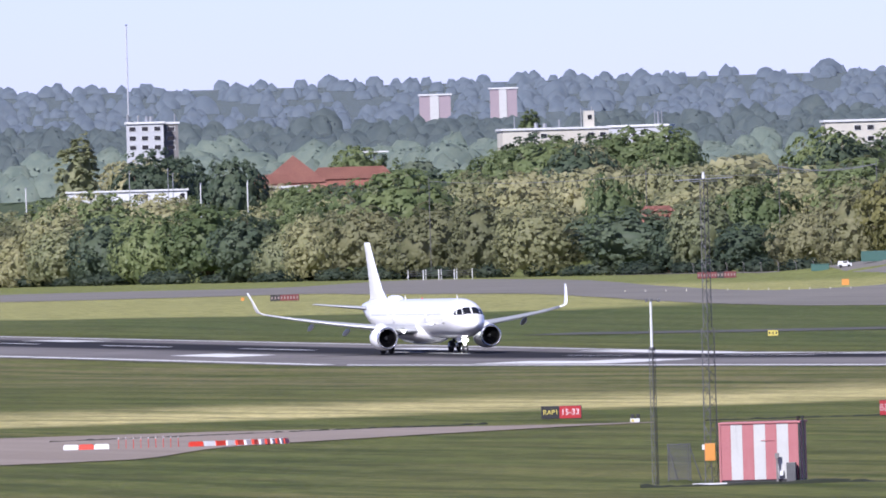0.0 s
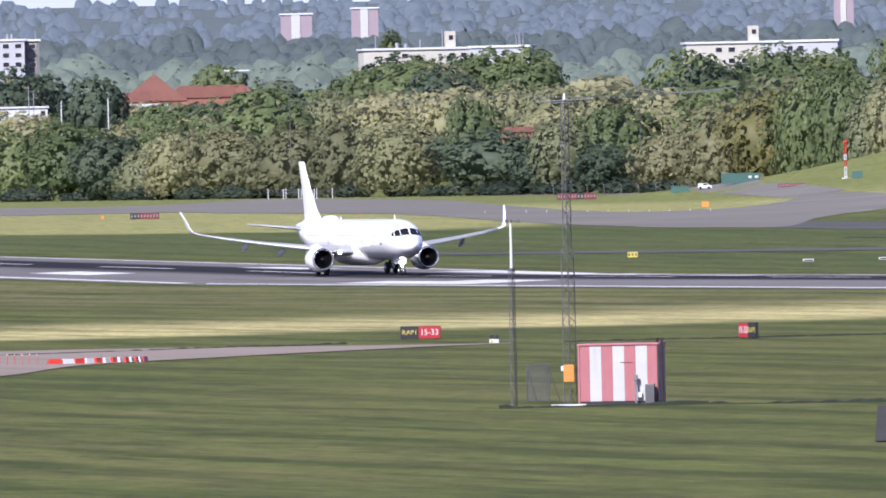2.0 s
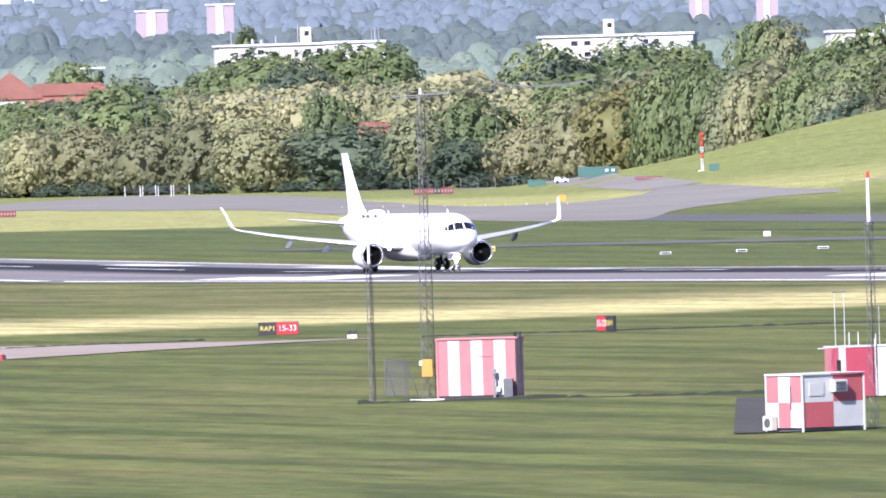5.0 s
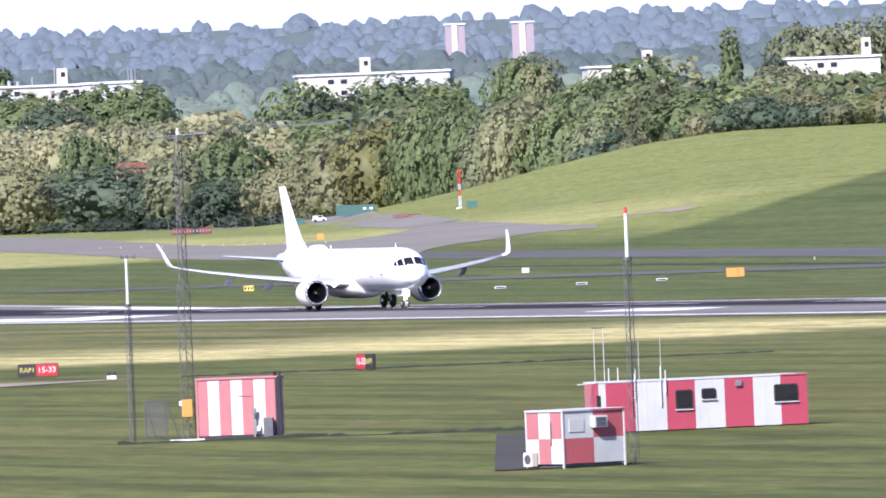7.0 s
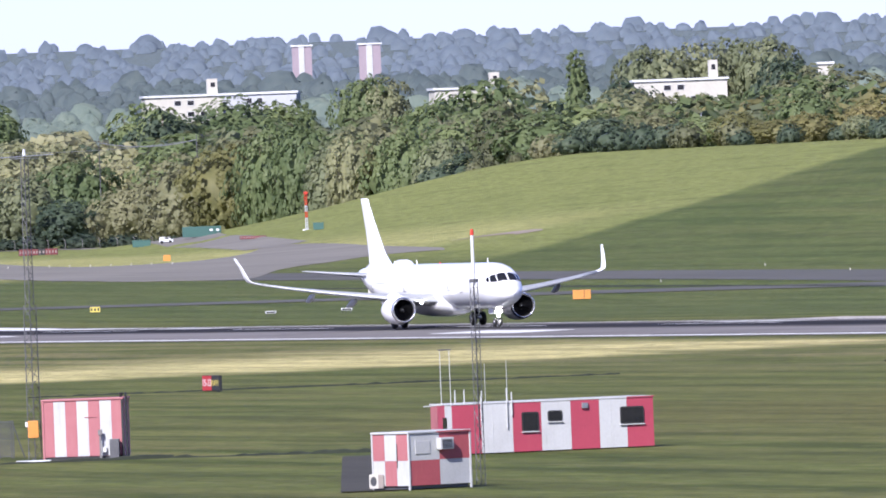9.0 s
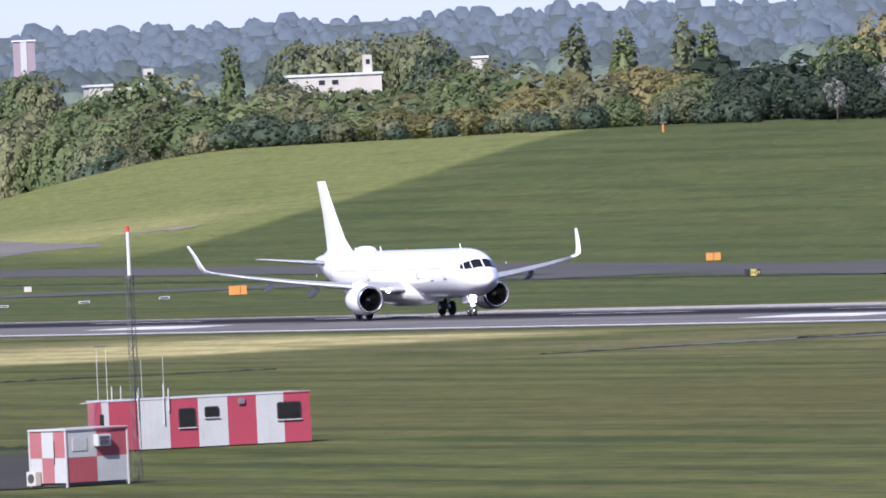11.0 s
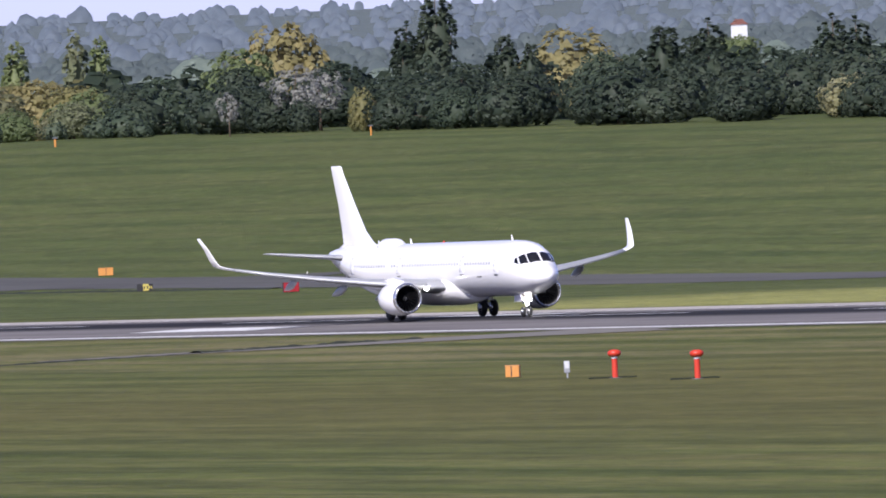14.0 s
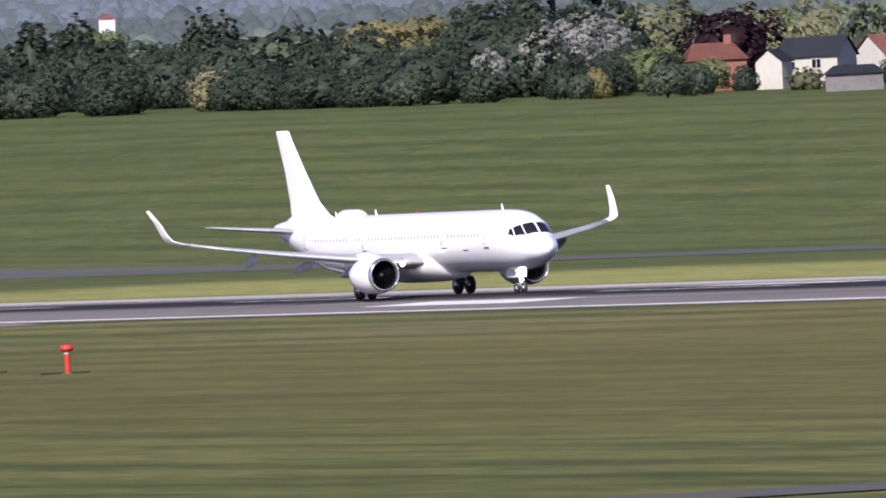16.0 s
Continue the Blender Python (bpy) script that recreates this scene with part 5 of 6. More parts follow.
KINDS = {
    "oak": kinds(LEAF, (1, 6.2, "round"), (2, 5.4, "round"), (3, 6.6, "bush"), (31, 5.8, "round")),
    "mid": kinds(LEAF_MID, (41, 6.0, "round"), (42, 6.4, "bush"), (43, 5.6, "round")),
    "willow": kinds(LEAF_OLIVE, (4, 6.4, "round"), (5, 5.8, "bush"), (32, 6.2, "round")),
    "brown": kinds(LEAF_BROWN, (51, 6.2, "round"), (52, 5.8, "bush")),
    "dark": kinds(LEAF_DARK, (6, 5.2, "round"), (7, 5.8, "bush"), (61, 5.6, "round")),
    "deep": kinds(LEAF_SHADE, (62, 5.4, "bush"), (63, 5.8, "bush"), (64, 5.2, "bush")),
    "gold": kinds(LEAF_GOLD, (8, 5.6, "round"), (81, 6.0, "bush")),
    "spire": [tree_kind(9, 16, 2.1, LEAF_MID, "spire", 0.32, 130, 16, 0.0), tree_kind(10, 16, 2.0, LEAF, "spire", 0.32, 130, 16, 0.0)],
    "deep_spire": [tree_kind(91, 16, 2.1, LEAF_SHADE, "spire", 0.32, 130, 16, 0.0), tree_kind(92, 16, 2.0, LEAF_SHADE, "spire", 0.32, 130, 16, 0.0)],
    "silver": [tree_kind(11, 10, 3.6, LEAF_PALE, "round", 0.20, 46, 26, 0.25, True)],
    "purple": kinds(LEAF_PURPLE, (12, 5.4, "round")),
    # dark low form that stands in for shade under the belt
    "shade_bush": [tree_kind(15, 4, 3.4, LEAF_SHADE, "bush", 0.26, 45, 18, 0.0)],
    "bush": [tree_kind(13, 4, 3.0, LEAF_DARK, "bush", 0.24, 50, 20, 0.0), tree_kind(14, 4, 2.8, LEAF_BROWN, "bush", 0.24, 50, 20, 0.0)],
}
LABELS = {"oak": "leafy green broad-crowned tree in the belt behind the airfield", "willow": "olive-green bushy willow tree in the belt behind the airfield",
          "dark": "dark green dense tree in the belt behind the airfield", "mid": "grey-olive leafy tree in the belt behind the airfield",
          "brown": "brown-olive leafy tree in the belt behind the airfield", "deep": "green tree at the top of the bank, cloud shade in its colour", "deep_spire": "tall poplar above the bank, cloud shade in its dark colour", "gold": "yellowing green tree among darker ones", "spire": "tall narrow poplar standing above the tree belt",
          "silver": "thin tree with pale silvery leaves at the top of the bank", "purple": "dark purple copper beech beside the houses", "bush": "low green bush at the foot of the trees", "shade_bush": "low dark bush added as shade at the foot of the trees"}
rng_t = random.Random(7)


def plant(kind, x, y, h, wide=1.0, sink=0.0, half=0.0):
    trunk, crown, h0, w0 = rng_t.choice(KINDS[kind])
    low = kind in ("bush", "shade_bush")
    t = thing("bush" if low else "tree", pose(x, y, ground_z(x, y) - sink, 0, 0, rng_t.uniform(0, 360)), LABELS[kind], "bush" if low else "tree", "trees behind the airfield")
    k = h / h0
    across = k * wide if not half else half / w0
    t.scale = (across, across, k)
    part("trunk", trunk, None, t)
    part("crown", crown, None, t)
    return t


def aim(bearing, elevation, reach):
    """Point at that bearing and height angle, seen from the viewing place, at that distance over the ground."""
    b = radians(bearing)
    return reach * math.sin(b), reach * math.cos(b), EYE[2] + reach * math.tan(radians(elevation))


def plant_to(kind, bearing, top, reach, wide=1.0):
    """A tree at that bearing and distance whose top reaches that height angle."""
    x, y, z = aim(bearing, top, reach)
    return plant(kind, x, y, max(2.5, z - ground_z(x, y)), wide)


# the belt of trees along the airfield's edge
# how high the crowns stand against the sky, by bearing: front row, and the rows behind
BEARINGS = (14.5, 15.5, 16.2, 16.7, 17.3, 17.9, 18.5, 19.0, 19.6, 20.2, 21.2, 22.0, 23.0, 24.0, 25.0, 26.0, 26.45, 27.0, 28.2)
FRONT = (0.14, 0.16, 0.17, 0.14, 0.16, 0.22, 0.25, 0.26, 0.28, 0.27, 0.30, 0.36, 0.36, 0.36, 0.32, 0.31, 0.23, 0.17, 0.15)
BEHIND = (0.21, 0.20, 0.29, 0.27, 0.29, 0.31, 0.32, 0.31, 0.35, 0.33, 0.40, 0.43, 0.42, 0.42, 0.40, 0.44, 0.30, 0.21, 0.18)


def belt(x0, gap, tops, jitter, y, place, least=0.0, most=99.0):
    while y < 2960:
        x = x0 + rng_t.uniform(-7, 7)
        b = math.degrees(math.atan2(x, y))
        mix = (("oak", "willow", "brown", "mid", "dark") if b < 16.5 else ("willow", "willow", "mid", "willow", "dark") if b < 18.0 else
               ("oak", "mid", "oak", "brown", "dark") if b < 20.2 else ("gold", "oak", "mid", "brown", "gold") if b < 21.7 else ("deep", "deep", "deep", "deep", "dark"))
        e = float(np.interp(b, BEARINGS, tops)) + rng_t.uniform(-1.3, 0.7) * jitter
        h = EYE[2] + math.hypot(x, y) * math.tan(radians(e)) - ground_z(x, y)
        if h > 3.0 and least < b < most:
            place(rng_t.choice(mix), x, y, h, rng_t.uniform(0.9, 1.25) * (1.0 if h > 8 else 1.3))
        y += gap * rng_t.uniform(0.7, 1.3) * (1.0 if y > 1650 else 0.85)


def front(kind, x0, *trees):
    """Trees along the line x0: bearing, height angle of the top, half width in milliradians."""
    for b, e, half in trees:
        reach = x0 / math.sin(radians(b))
        x, y, z = aim(b, e, reach)
        plant(kind, x, y, z - ground_z(x, y), 1.0, 0.0, half * reach / 1000)


front("oak", 722, (15.139, 0.167, 2.9), (15.374, 0.192, 3.5), (18.456, 0.334, 2.6), (18.597, 0.340, 2.6), (19.017, 0.302, 2.7), (19.581, 0.345, 3.4), (20.259, 0.30, 2.3))
front("oak", 745, (14.943, 0.25, 2.6), (16.185, 0.312, 4.3), (17.659, 0.232, 3.1), (17.051, 0.275, 2.2))
front("dark", 718, (14.96, 0.15, 2.9), (15.549, 0.141, 2.6), (17.141, 0.127, 3.6), (17.596, 0.06, 2.3), (19.838, 0.318, 2.6), (19.30, 0.20, 2.6), (17.33, 0.05, 1.8))
front("willow", 716, (16.744, 0.165, 3.5), (15.818, 0.135, 2.5), (18.807, 0.30, 2.4))
front("willow", 770, (16.70, 0.285, 3.4), (17.216, 0.315, 2.7), (17.403, 0.320, 3.0), (17.59, 0.305, 2.8), (16.489, 0.285, 2.6), (16.93, 0.27, 2.6))
front("brown", 720, (16.041, 0.177, 3.1), (16.322, 0.175, 3.5), (16.51, 0.190, 2.6), (17.878, 0.12, 2.9), (18.092, 0.215, 3.5), (19.431, 0.38, 2.6), (20.049, 0.335, 2.6))
front("mid", 721, (17.423, 0.16, 2.6), (18.72, 0.25, 2.6), (19.18, 0.259, 2.6), (15.68, 0.09, 1.8))
front("mid", 735, (17.26, 0.118, 2.4))
front("gold", 722, (18.278, 0.262, 3.0), (20.412, 0.318, 2.2), (20.562, 0.278, 2.2))
belt(716, 10.5, FRONT, 0.05, 1320, plant, 20.6)
belt(752, 15.0, BEHIND, 0.05, 1326, plant, 18.3)
belt(716, 10.5, FRONT, 0.05, 2700, plant, 0.0, 14.85)
belt(760, 13.0, FRONT, 0.04, 2000, plant, 0.0, 18.3)
back_rows = {}


def sprays(crown, keep, grow):
    """Every so manieth spray of a crown, enlarged, with its shading."""
    nn = SPRAYS[crown.name]
    n = len(nn)
    co = np.empty(len(crown.vertices) * 3, np.float32)
    crown.vertices.foreach_get("co", co)
    q = co.reshape(-1, 3)[:4 * n].reshape(n, 4, 3)[::keep]
    c = q.mean(1, keepdims=True)
    return c + (q - c) * grow, nn[::keep]


def set_back(kind, x, y, h, wide, keep=4, grow=1.9, into=back_rows):
    """A tree of the rows behind, gathered by kind."""
    trunk, crown, h0, w0 = rng_t.choice(KINDS[kind])
    q, nn = sprays(crown, keep, grow)
    a = rng_t.uniform(0, 6.28)
    turn = np.array([[math.cos(a), math.sin(a), 0], [-math.sin(a), math.cos(a), 0], [0, 0, 1]])
    into.setdefault(kind, []).append(((q.reshape(-1, 3) * np.array([wide, wide, 1]) * (h / h0)) @ turn + np.array([x, y, ground_z(x, y)]), nn @ turn))


def gathered(name, group, material, label, category):
    me = card_mesh(name, np.concatenate([g[0] for g in group]), material)
    soften(me, np.repeat(np.concatenate([g[1] for g in group]), 4, 0))
    return tagged(new(name, me), label, category, kind="stuff")


belt(800, 13.0, BEHIND, 0.04, 1330, set_back)
belt(860, 16.0, [e + 0.02 for e in BEHIND], 0.04, 1335, set_back)
BACK_LEAVES = {"oak": LEAF, "mid": LEAF_MID, "willow": LEAF_OLIVE, "brown": LEAF_BROWN, "dark": LEAF_DARK, "deep": LEAF_SHADE, "gold": LEAF_GOLD}
for kind, group in back_rows.items():
    gathered("tree_belt", group, BACK_LEAVES[kind], "dense leafy tree crowns in the rows behind the belt", "trees")
for k in range(24):
    y = 1760 + 12 * k + rng_t.uniform(-5, 5)
    plant("bush", 704 + rng_t.uniform(-2, 5), y, rng_t.uniform(2.0, 4.0), rng_t.uniform(0.9, 1.4))

# dark bushes added where only shade lies at the trees' feet
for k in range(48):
    plant("shade_bush", 713 + rng_t.uniform(-2, 5), 2010 + 16 * k + rng_t.uniform(-5, 5), rng_t.uniform(1.6, 2.8), rng_t.uniform(1.5, 2.2))

# poplars and other trees that stand out: bearing, height angle of the top, distance, breadth
def stand(kind, *trees):
    for b, e, reach, wide in trees:
        plant_to(kind, b, e, reach, wide)


stand("spire", (19.742, 0.61, 3050, 0.9), (21.166, 0.635, 2800, 0.9), (21.36, 0.617, 2800, 0.85), (21.618, 0.633, 2820, 0.8), (21.709, 0.624, 2830, 0.75), (26.75, 0.52, 2200, 1.3), (16.72, 0.56, 3500, 1.5), (14.85, 0.5, 3150, 1.6))
stand("deep_spire", (23.11, 0.712, 1960, 1.25), (22.98, 0.594, 1960, 1.2), (23.406, 0.543, 1950, 1.2), (23.498, 0.505, 1950, 1.1), (24.051, 0.549, 1900, 1.7), (24.251, 0.549, 1900, 1.5), (24.17, 0.5, 1890, 1.5), (24.759, 0.543, 1930, 1.3), (24.866, 0.526, 1940, 1.2))
stand("gold", (22.489, 0.624, 2150, 0.75), (22.794, 0.345, 1830, 0.7), (23.711, 0.535, 2050, 1.1), (25.501, 0.472, 1850, 1.2), (25.7, 0.48, 1860, 1.0), (25.252, 0.266, 1690, 0.9), (21.45, 0.44, 2150, 1.1), (21.62, 0.41, 2120, 1.2), (26.39, 0.223, 1618, 0.9))
stand("oak", (22.3, 0.52, 2050, 0.9), (26.62, 0.3, 1650, 1.3), (26.86, 0.235, 1628, 1.3), (26.78, 0.22, 1625, 1.2), (17.952, 0.434, 2700, 0.85), (16.0, 0.42, 3150, 1.0), (18.858, 0.527, 3200, 0.7), (19.366, 0.477, 2500, 0.8), (17.3, 0.41, 2950, 1.0), (27.1, 0.42, 2300, 1.0), (27.65, 0.42, 2300, 1.0))
stand("silver", (22.242, 0.364, 1850, 0.8), (22.512, 0.468, 1870, 1.3), (22.62, 0.45, 1880, 1.2), (25.952, 0.341, 1640, 1.0), (26.15, 0.42, 1690, 1.3), (26.292, 0.475, 1710, 1.4), (26.42, 0.46, 1715, 1.3))
stand("willow", (24.818, 0.301, 1715, 1.2), (26.55, 0.5, 2100, 0.9), (18.95, 0.5, 3200, 0.7), (19.47, 0.46, 2520, 0.8), (27.35, 0.44, 2400, 1.0), (27.2, 0.4, 2100, 0.9))
stand("deep", (26.1, 0.55, 1790, 1.0), (25.9, 0.52, 1780, 1.1), (26.35, 0.56, 1900, 0.9), (26.7, 0.27, 1632, 1.2), (27.0, 0.2, 1622, 1.2), (26.45, 0.27, 1640, 1.3), (27.5, 0.4, 1900, 0.6))
stand("purple", (26.94, 0.455, 1740, 1.15))
stand("bush", (27.25, 0.17, 1600, 1.3), (27.42, 0.17, 1600, 1.3))
stand("dark", (18.02, 0.4, 2680, 0.9), (15.5, 0.4, 2960, 0.8), (15.15, 0.42, 3150, 1.0), (20.611, 0.55, 3000, 0.7), (19.9, 0.46, 2900, 0.9), (16.9, 0.4, 2950, 1.1))
stand("mid", (20.028, 0.612, 3350, 0.75), (20.239, 0.621, 3360, 0.75), (20.404, 0.63, 3370, 0.7), (20.533, 0.631, 3360, 0.7), (20.12, 0.6, 3350, 0.7))


# trees that stand before the blocks of flats and hide their lower floors
for b0, b1, e, reach in ((16.60, 16.70, 0.395, 3060), (16.73, 17.06, 0.435, 3060), (17.06, 17.32, 0.445, 3080), (17.92, 18.30, 0.372, 3010), (18.30, 18.60, 0.43, 3020), (19.12, 19.40, 0.405, 2910), (19.95, 20.38, 0.398, 2860),
                         (20.70, 20.84, 0.462, 2820), (24.3, 24.46, 0.505, 3820), (14.75, 15.32, 0.232, 2960), (15.04, 15.28, 0.40, 3200), (15.5, 16.2, 0.262, 2960)):
    b = b0
    while b < b1:
        plant_to(rng_t.choice(("oak", "dark", "oak", "willow")), b, e + rng_t.uniform(-0.02, 0.015), reach + rng_t.uniform(-20, 20), rng_t.uniform(0.9, 1.3))
        b += rng_t.uniform(0.06, 0.10)


# woods and gardens between the belt and the hills, then the wooded ridges one behind another
def woods(name, near, far, count, low, high, plump, leaves, material, label, seed):
    """A mass of rounded crowns, each an uneven dome with some leaf sprays on it."""
    rng = np.random.default_rng(seed)
    bm = bmesh.new()
    bmesh.ops.create_icosphere(bm, subdivisions=2, radius=1.0)
    bmesh.ops.delete(bm, geom=[v for v in bm.verts if v.co.z < -0.3], context="VERTS")
    bm.verts.index_update()
    V = np.array([v.co[:] for v in bm.verts])
    F = np.array([[v.index for v in f.verts] for f in bm.faces])
    bm.free()
    allv, allf, alln, made = [], [], [], 0
    for k in range(count):
        b = rng.uniform(13.6, 29.2)
        r = math.sqrt(rng.uniform(near ** 2, far ** 2))
        x, y = r * math.sin(radians(b)), r * math.cos(radians(b))
        if x < 880 or (24.22 < b < 24.52 and 2850 < r < 3900):
            continue
        h = rng.uniform(low, high) * (1.5 if rng.uniform() < 0.07 else 1.0)
        w = rng.uniform(0.55, 1.0) * h
        ph = rng.uniform(0, 6.28, 6)
        lump = 1 + 0.12 * np.sin(3.1 * V[:, 0] + ph[0]) * np.sin(3.7 * V[:, 1] + ph[1]) + 0.09 * np.sin(6 * V[:, 2] + ph[2]) * np.sin(6 * V[:, 0] + ph[3]) + 0.07 * np.sin(11 * V[:, 1] + ph[4]) * np.sin(10 * V[:, 2] + ph[5])
        size = np.array([w, w, h])
        foot = np.array([x, y, ground_z(x, y)])
        allf.append(F + made)
        allv.append(V * lump[:, None] * size + foot)
        # normals lifted to even out light and shade, as haze would
        n = V * plump + np.array([-0.12, -0.10, 0.42]) + rng.normal(0, 0.10, V.shape)
        alln.append(n / np.linalg.norm(n, axis=1)[:, None])
        made += len(V)
        if leaves:
            d = rng.normal(0, 1, (leaves, 3))
            d[:, 2] = np.abs(d[:, 2])
            d /= np.linalg.norm(d, axis=1)[:, None]
            n = d * 0.6 + np.array([-0.12, -0.10, 0.42]) + rng.normal(0, 0.16, d.shape)
            n /= np.linalg.norm(n, axis=1)[:, None]
            v = cards(rng, d * size * rng.uniform(0.96, 1.06, (leaves, 1)) + foot, n, 0.07 * h)
            q = np.arange(0, len(v), 4)[:, None]
            allf.append(np.concatenate([q + np.array([0, 1, 2]), q + np.array([0, 2, 3])]) + made)
            allv.append(v)
            alln.append(np.repeat(n, 4, 0))
            made += len(v)
    v, f = np.concatenate(allv), np.concatenate(allf)
    me = bpy.data.meshes.new(name)
    me.vertices.add(len(v))
    me.vertices.foreach_set("co", v.astype(np.float32).ravel())
    me.loops.add(3 * len(f))
    me.loops.foreach_set("vertex_index", f.astype(np.int32).ravel())
    me.polygons.add(len(f))
    me.polygons.foreach_set("loop_start", np.arange(0, 3 * len(f), 3, dtype=np.int32))
    me.materials.append(material)
    me.update(calc_edges=True)
    me.polygons.foreach_set("use_smooth", np.ones(len(f), bool))
    me.normals_split_custom_set_from_vertices(np.concatenate(alln).tolist())
    return tagged(new(name, me), label, "woods", kind="stuff")


# each range's leaf colour carries its share of haze
woods("distant_woods", 2850, 3250, 420, 5.0, 8.5, 0.55, 150, WOODS_HAZE_MID, "woods and gardens beyond the airfield, haze in their grey-green", 31)
woods("distant_woods", 3250, 3750, 900, 3.8, 7.0, 0.45, 44, WOODS_HAZE_GREY, "woods on the rising ground, haze in their dull green", 32)
woods("far_woods", 3750, 4300, 1700, 2.8, 5.0, 0.35, 16, WOODS_HAZE_BLUE, "woods on the nearer ridge, haze in their slate-green", 33)
woods("far_hill_woods", 4320, 5120, 2700, 2.2, 4.2, 0.25, 0, WOODS_HAZE_FAR, "wooded hills on the skyline, haze in their blue-green", 34)
woods("far_hill_woods", 5500, 5830, 900, 3.0, 5.0, 0.2, 0, WOODS_HAZE_PALE, "wooded hill beyond the others, haze in its pale blue", 35)


# ---- buildings beyond the airfield ----
def block_of_flats(b0, b1, top, reach, floors, bays, wall, label, storey=2.7, turn=0.0, side=9.0, cap=None, windows=True, roof=0.5, wins=None):
    """A flat-roofed block between two bearings, its roof at that height angle."""
    bm_ = (b0 + b1) / 2
    x, y, z = aim(bm_, top, reach)
    g = ground_z(x, y)
    w = reach * (radians(b1 - b0)) / math.cos(radians(turn))
    h = z - g
    t = thing("apartment_block", pose(x, y, g, 0, 0, -bm_ + turn), label, "building", "distant blocks")
    part("wall", box((-w / 2, 0, -4), (w / 2, side, h - roof)), wall, t)
    part("roof", box((-w / 2 - 0.4, -0.4, h - roof), (w / 2 + 0.4, side + 0.4, h), 0.05), WHITE, t, "pale flat roof edge")
    if windows:
        bw = w / bays
        for f in range(floors):
            zc = h - roof - storey * (f + 0.55)
            for k in range(bays):
                if (k * 7 + f * 3) % 5 in (0, 2, 3) and wins is None:
                    continue
                xc = -w / 2 + bw * (k + 0.5)
                win = part("window", box((xc - bw * 0.28, -0.06, zc - 0.6), (xc + bw * 0.28, 0.02, zc + 0.6)), WHITE, t)
                part("pane", box((xc - bw * 0.25, -0.08, zc - 0.52), (xc + bw * 0.25, -0.06, zc + 0.52)), GLASS_DARK, win)
    if not windows:
        part("stair_tower", box((-w * 0.16, -0.25, -4), (w * 0.12, 0.02, h - roof)), HUTWHITE, t, "pale stair strip")
    if cap:
        cx, cw, ch = cap
        tower = part("lift_tower", box((cx * w - cw / 2, 1, h), (cx * w + cw / 2, 4, h + ch), 0.05), wall, t)
        part("opening", box((cx * w - cw * 0.2, 0.97, h + ch * 0.45), (cx * w + cw * 0.25, 1.0, h + ch * 0.75)), GLASS_DARK, tower)
    return t, w, h


def aerials(t, spots, base):
    for x, h, r in spots:
        part("roof_aerial", rod((x, 3, base), (x, 3, base + h), r, n=6), STEEL, t)


t, w, h = block_of_flats(15.053, 15.207, 0.548, 3300, 3, 3, GREYWALL, "grey tower block with aerials on its roof", 2.2, 0, 9, wins=1)
aerials(t, ((-4, 1.8, 0.35), (-1.5, 1.6, 0.3), (0.6, 1.3, 0.5), (1.6, 1.3, 0.5)), h)
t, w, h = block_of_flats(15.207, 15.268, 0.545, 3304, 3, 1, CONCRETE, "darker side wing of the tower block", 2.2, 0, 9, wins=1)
aerials(t, ((1.0, 1.9, 0.2),), h)
t, w, h = block_of_flats(16.611, 17.051, 0.476, 3150, 3, 9, CREAM, "cream flat-roofed block with roof aerials", 2.5, 8, 9, cap=(0.33, 2.2, 3.6))
aerials(t, ((-9, 2.8, 0.14), (-4, 1.2, 0.5), (-2, 1.0, 0.5), (1.3, 1.8, 0.2), (6.4, 4.2, 0.12), (8.9, 4.6, 0.12)), h)
# grey instead of cream paints the shade on this wing
t, w, h = block_of_flats(17.051, 17.297, 0.478, 3165, 3, 6, GREYWALL, "wing of a flat-roofed block, shade put into its grey wall", 2.5, -8, 9)
aerials(t, ((3.5, 3.2, 0.15), (4.3, 3.0, 0.3), (5.1, 3.2, 0.15)), h)
block_of_flats(17.949, 18.27, 0.474, 3100, 3, 6, CREAM, "cream flat-roofed block with a square lift tower", 2.5, 6, 9, cap=(0.38, 2.2, 3.4))
# this wing too has its shade painted as a grey wall
block_of_flats(18.27, 18.575, 0.474, 3112, 3, 7, GREYWALL, "wing of a flat-roofed block, shade put into its grey wall", 2.5, -6, 9)
block_of_flats(19.148, 19.36, 0.462, 3000, 3, 5, CREAM, "cream flat-roofed block among trees", 2.5, 8, 9, cap=(0.7, 2.0, 3.0))
block_of_flats(19.975, 20.361, 0.464, 2950, 3, 7, CREAM, "cream flat-roofed block with a square lift tower", 2.5, 4, 9, cap=(0.36, 1.9, 3.7))
block_of_flats(20.74, 20.80, 0.51, 2900, 2, 1, CREAM, "small pale tower top among trees", 2.5, 0, 4)
block_of_flats(16.27, 16.40, 0.629, 4380, 3, 5, PINKBRICK, "distant red-brick block on the hill", 2.2, 0, 8, windows=False)
block_of_flats(16.563, 16.675, 0.648, 4400, 3, 4, PINKBRICK, "distant red-brick block on the hill", 2.2, 0, 8, windows=False)
block_of_flats(18.563, 18.645, 0.662, 4300, 4, 3, PINKBRICK, "distant pink-brick tower block on the hill", 1.8, 0, 6, windows=False)
block_of_flats(18.84, 18.931, 0.66, 4310, 4, 3, PINKBRICK, "distant pink-brick tower block on the hill", 1.8, 0, 6, windows=False)


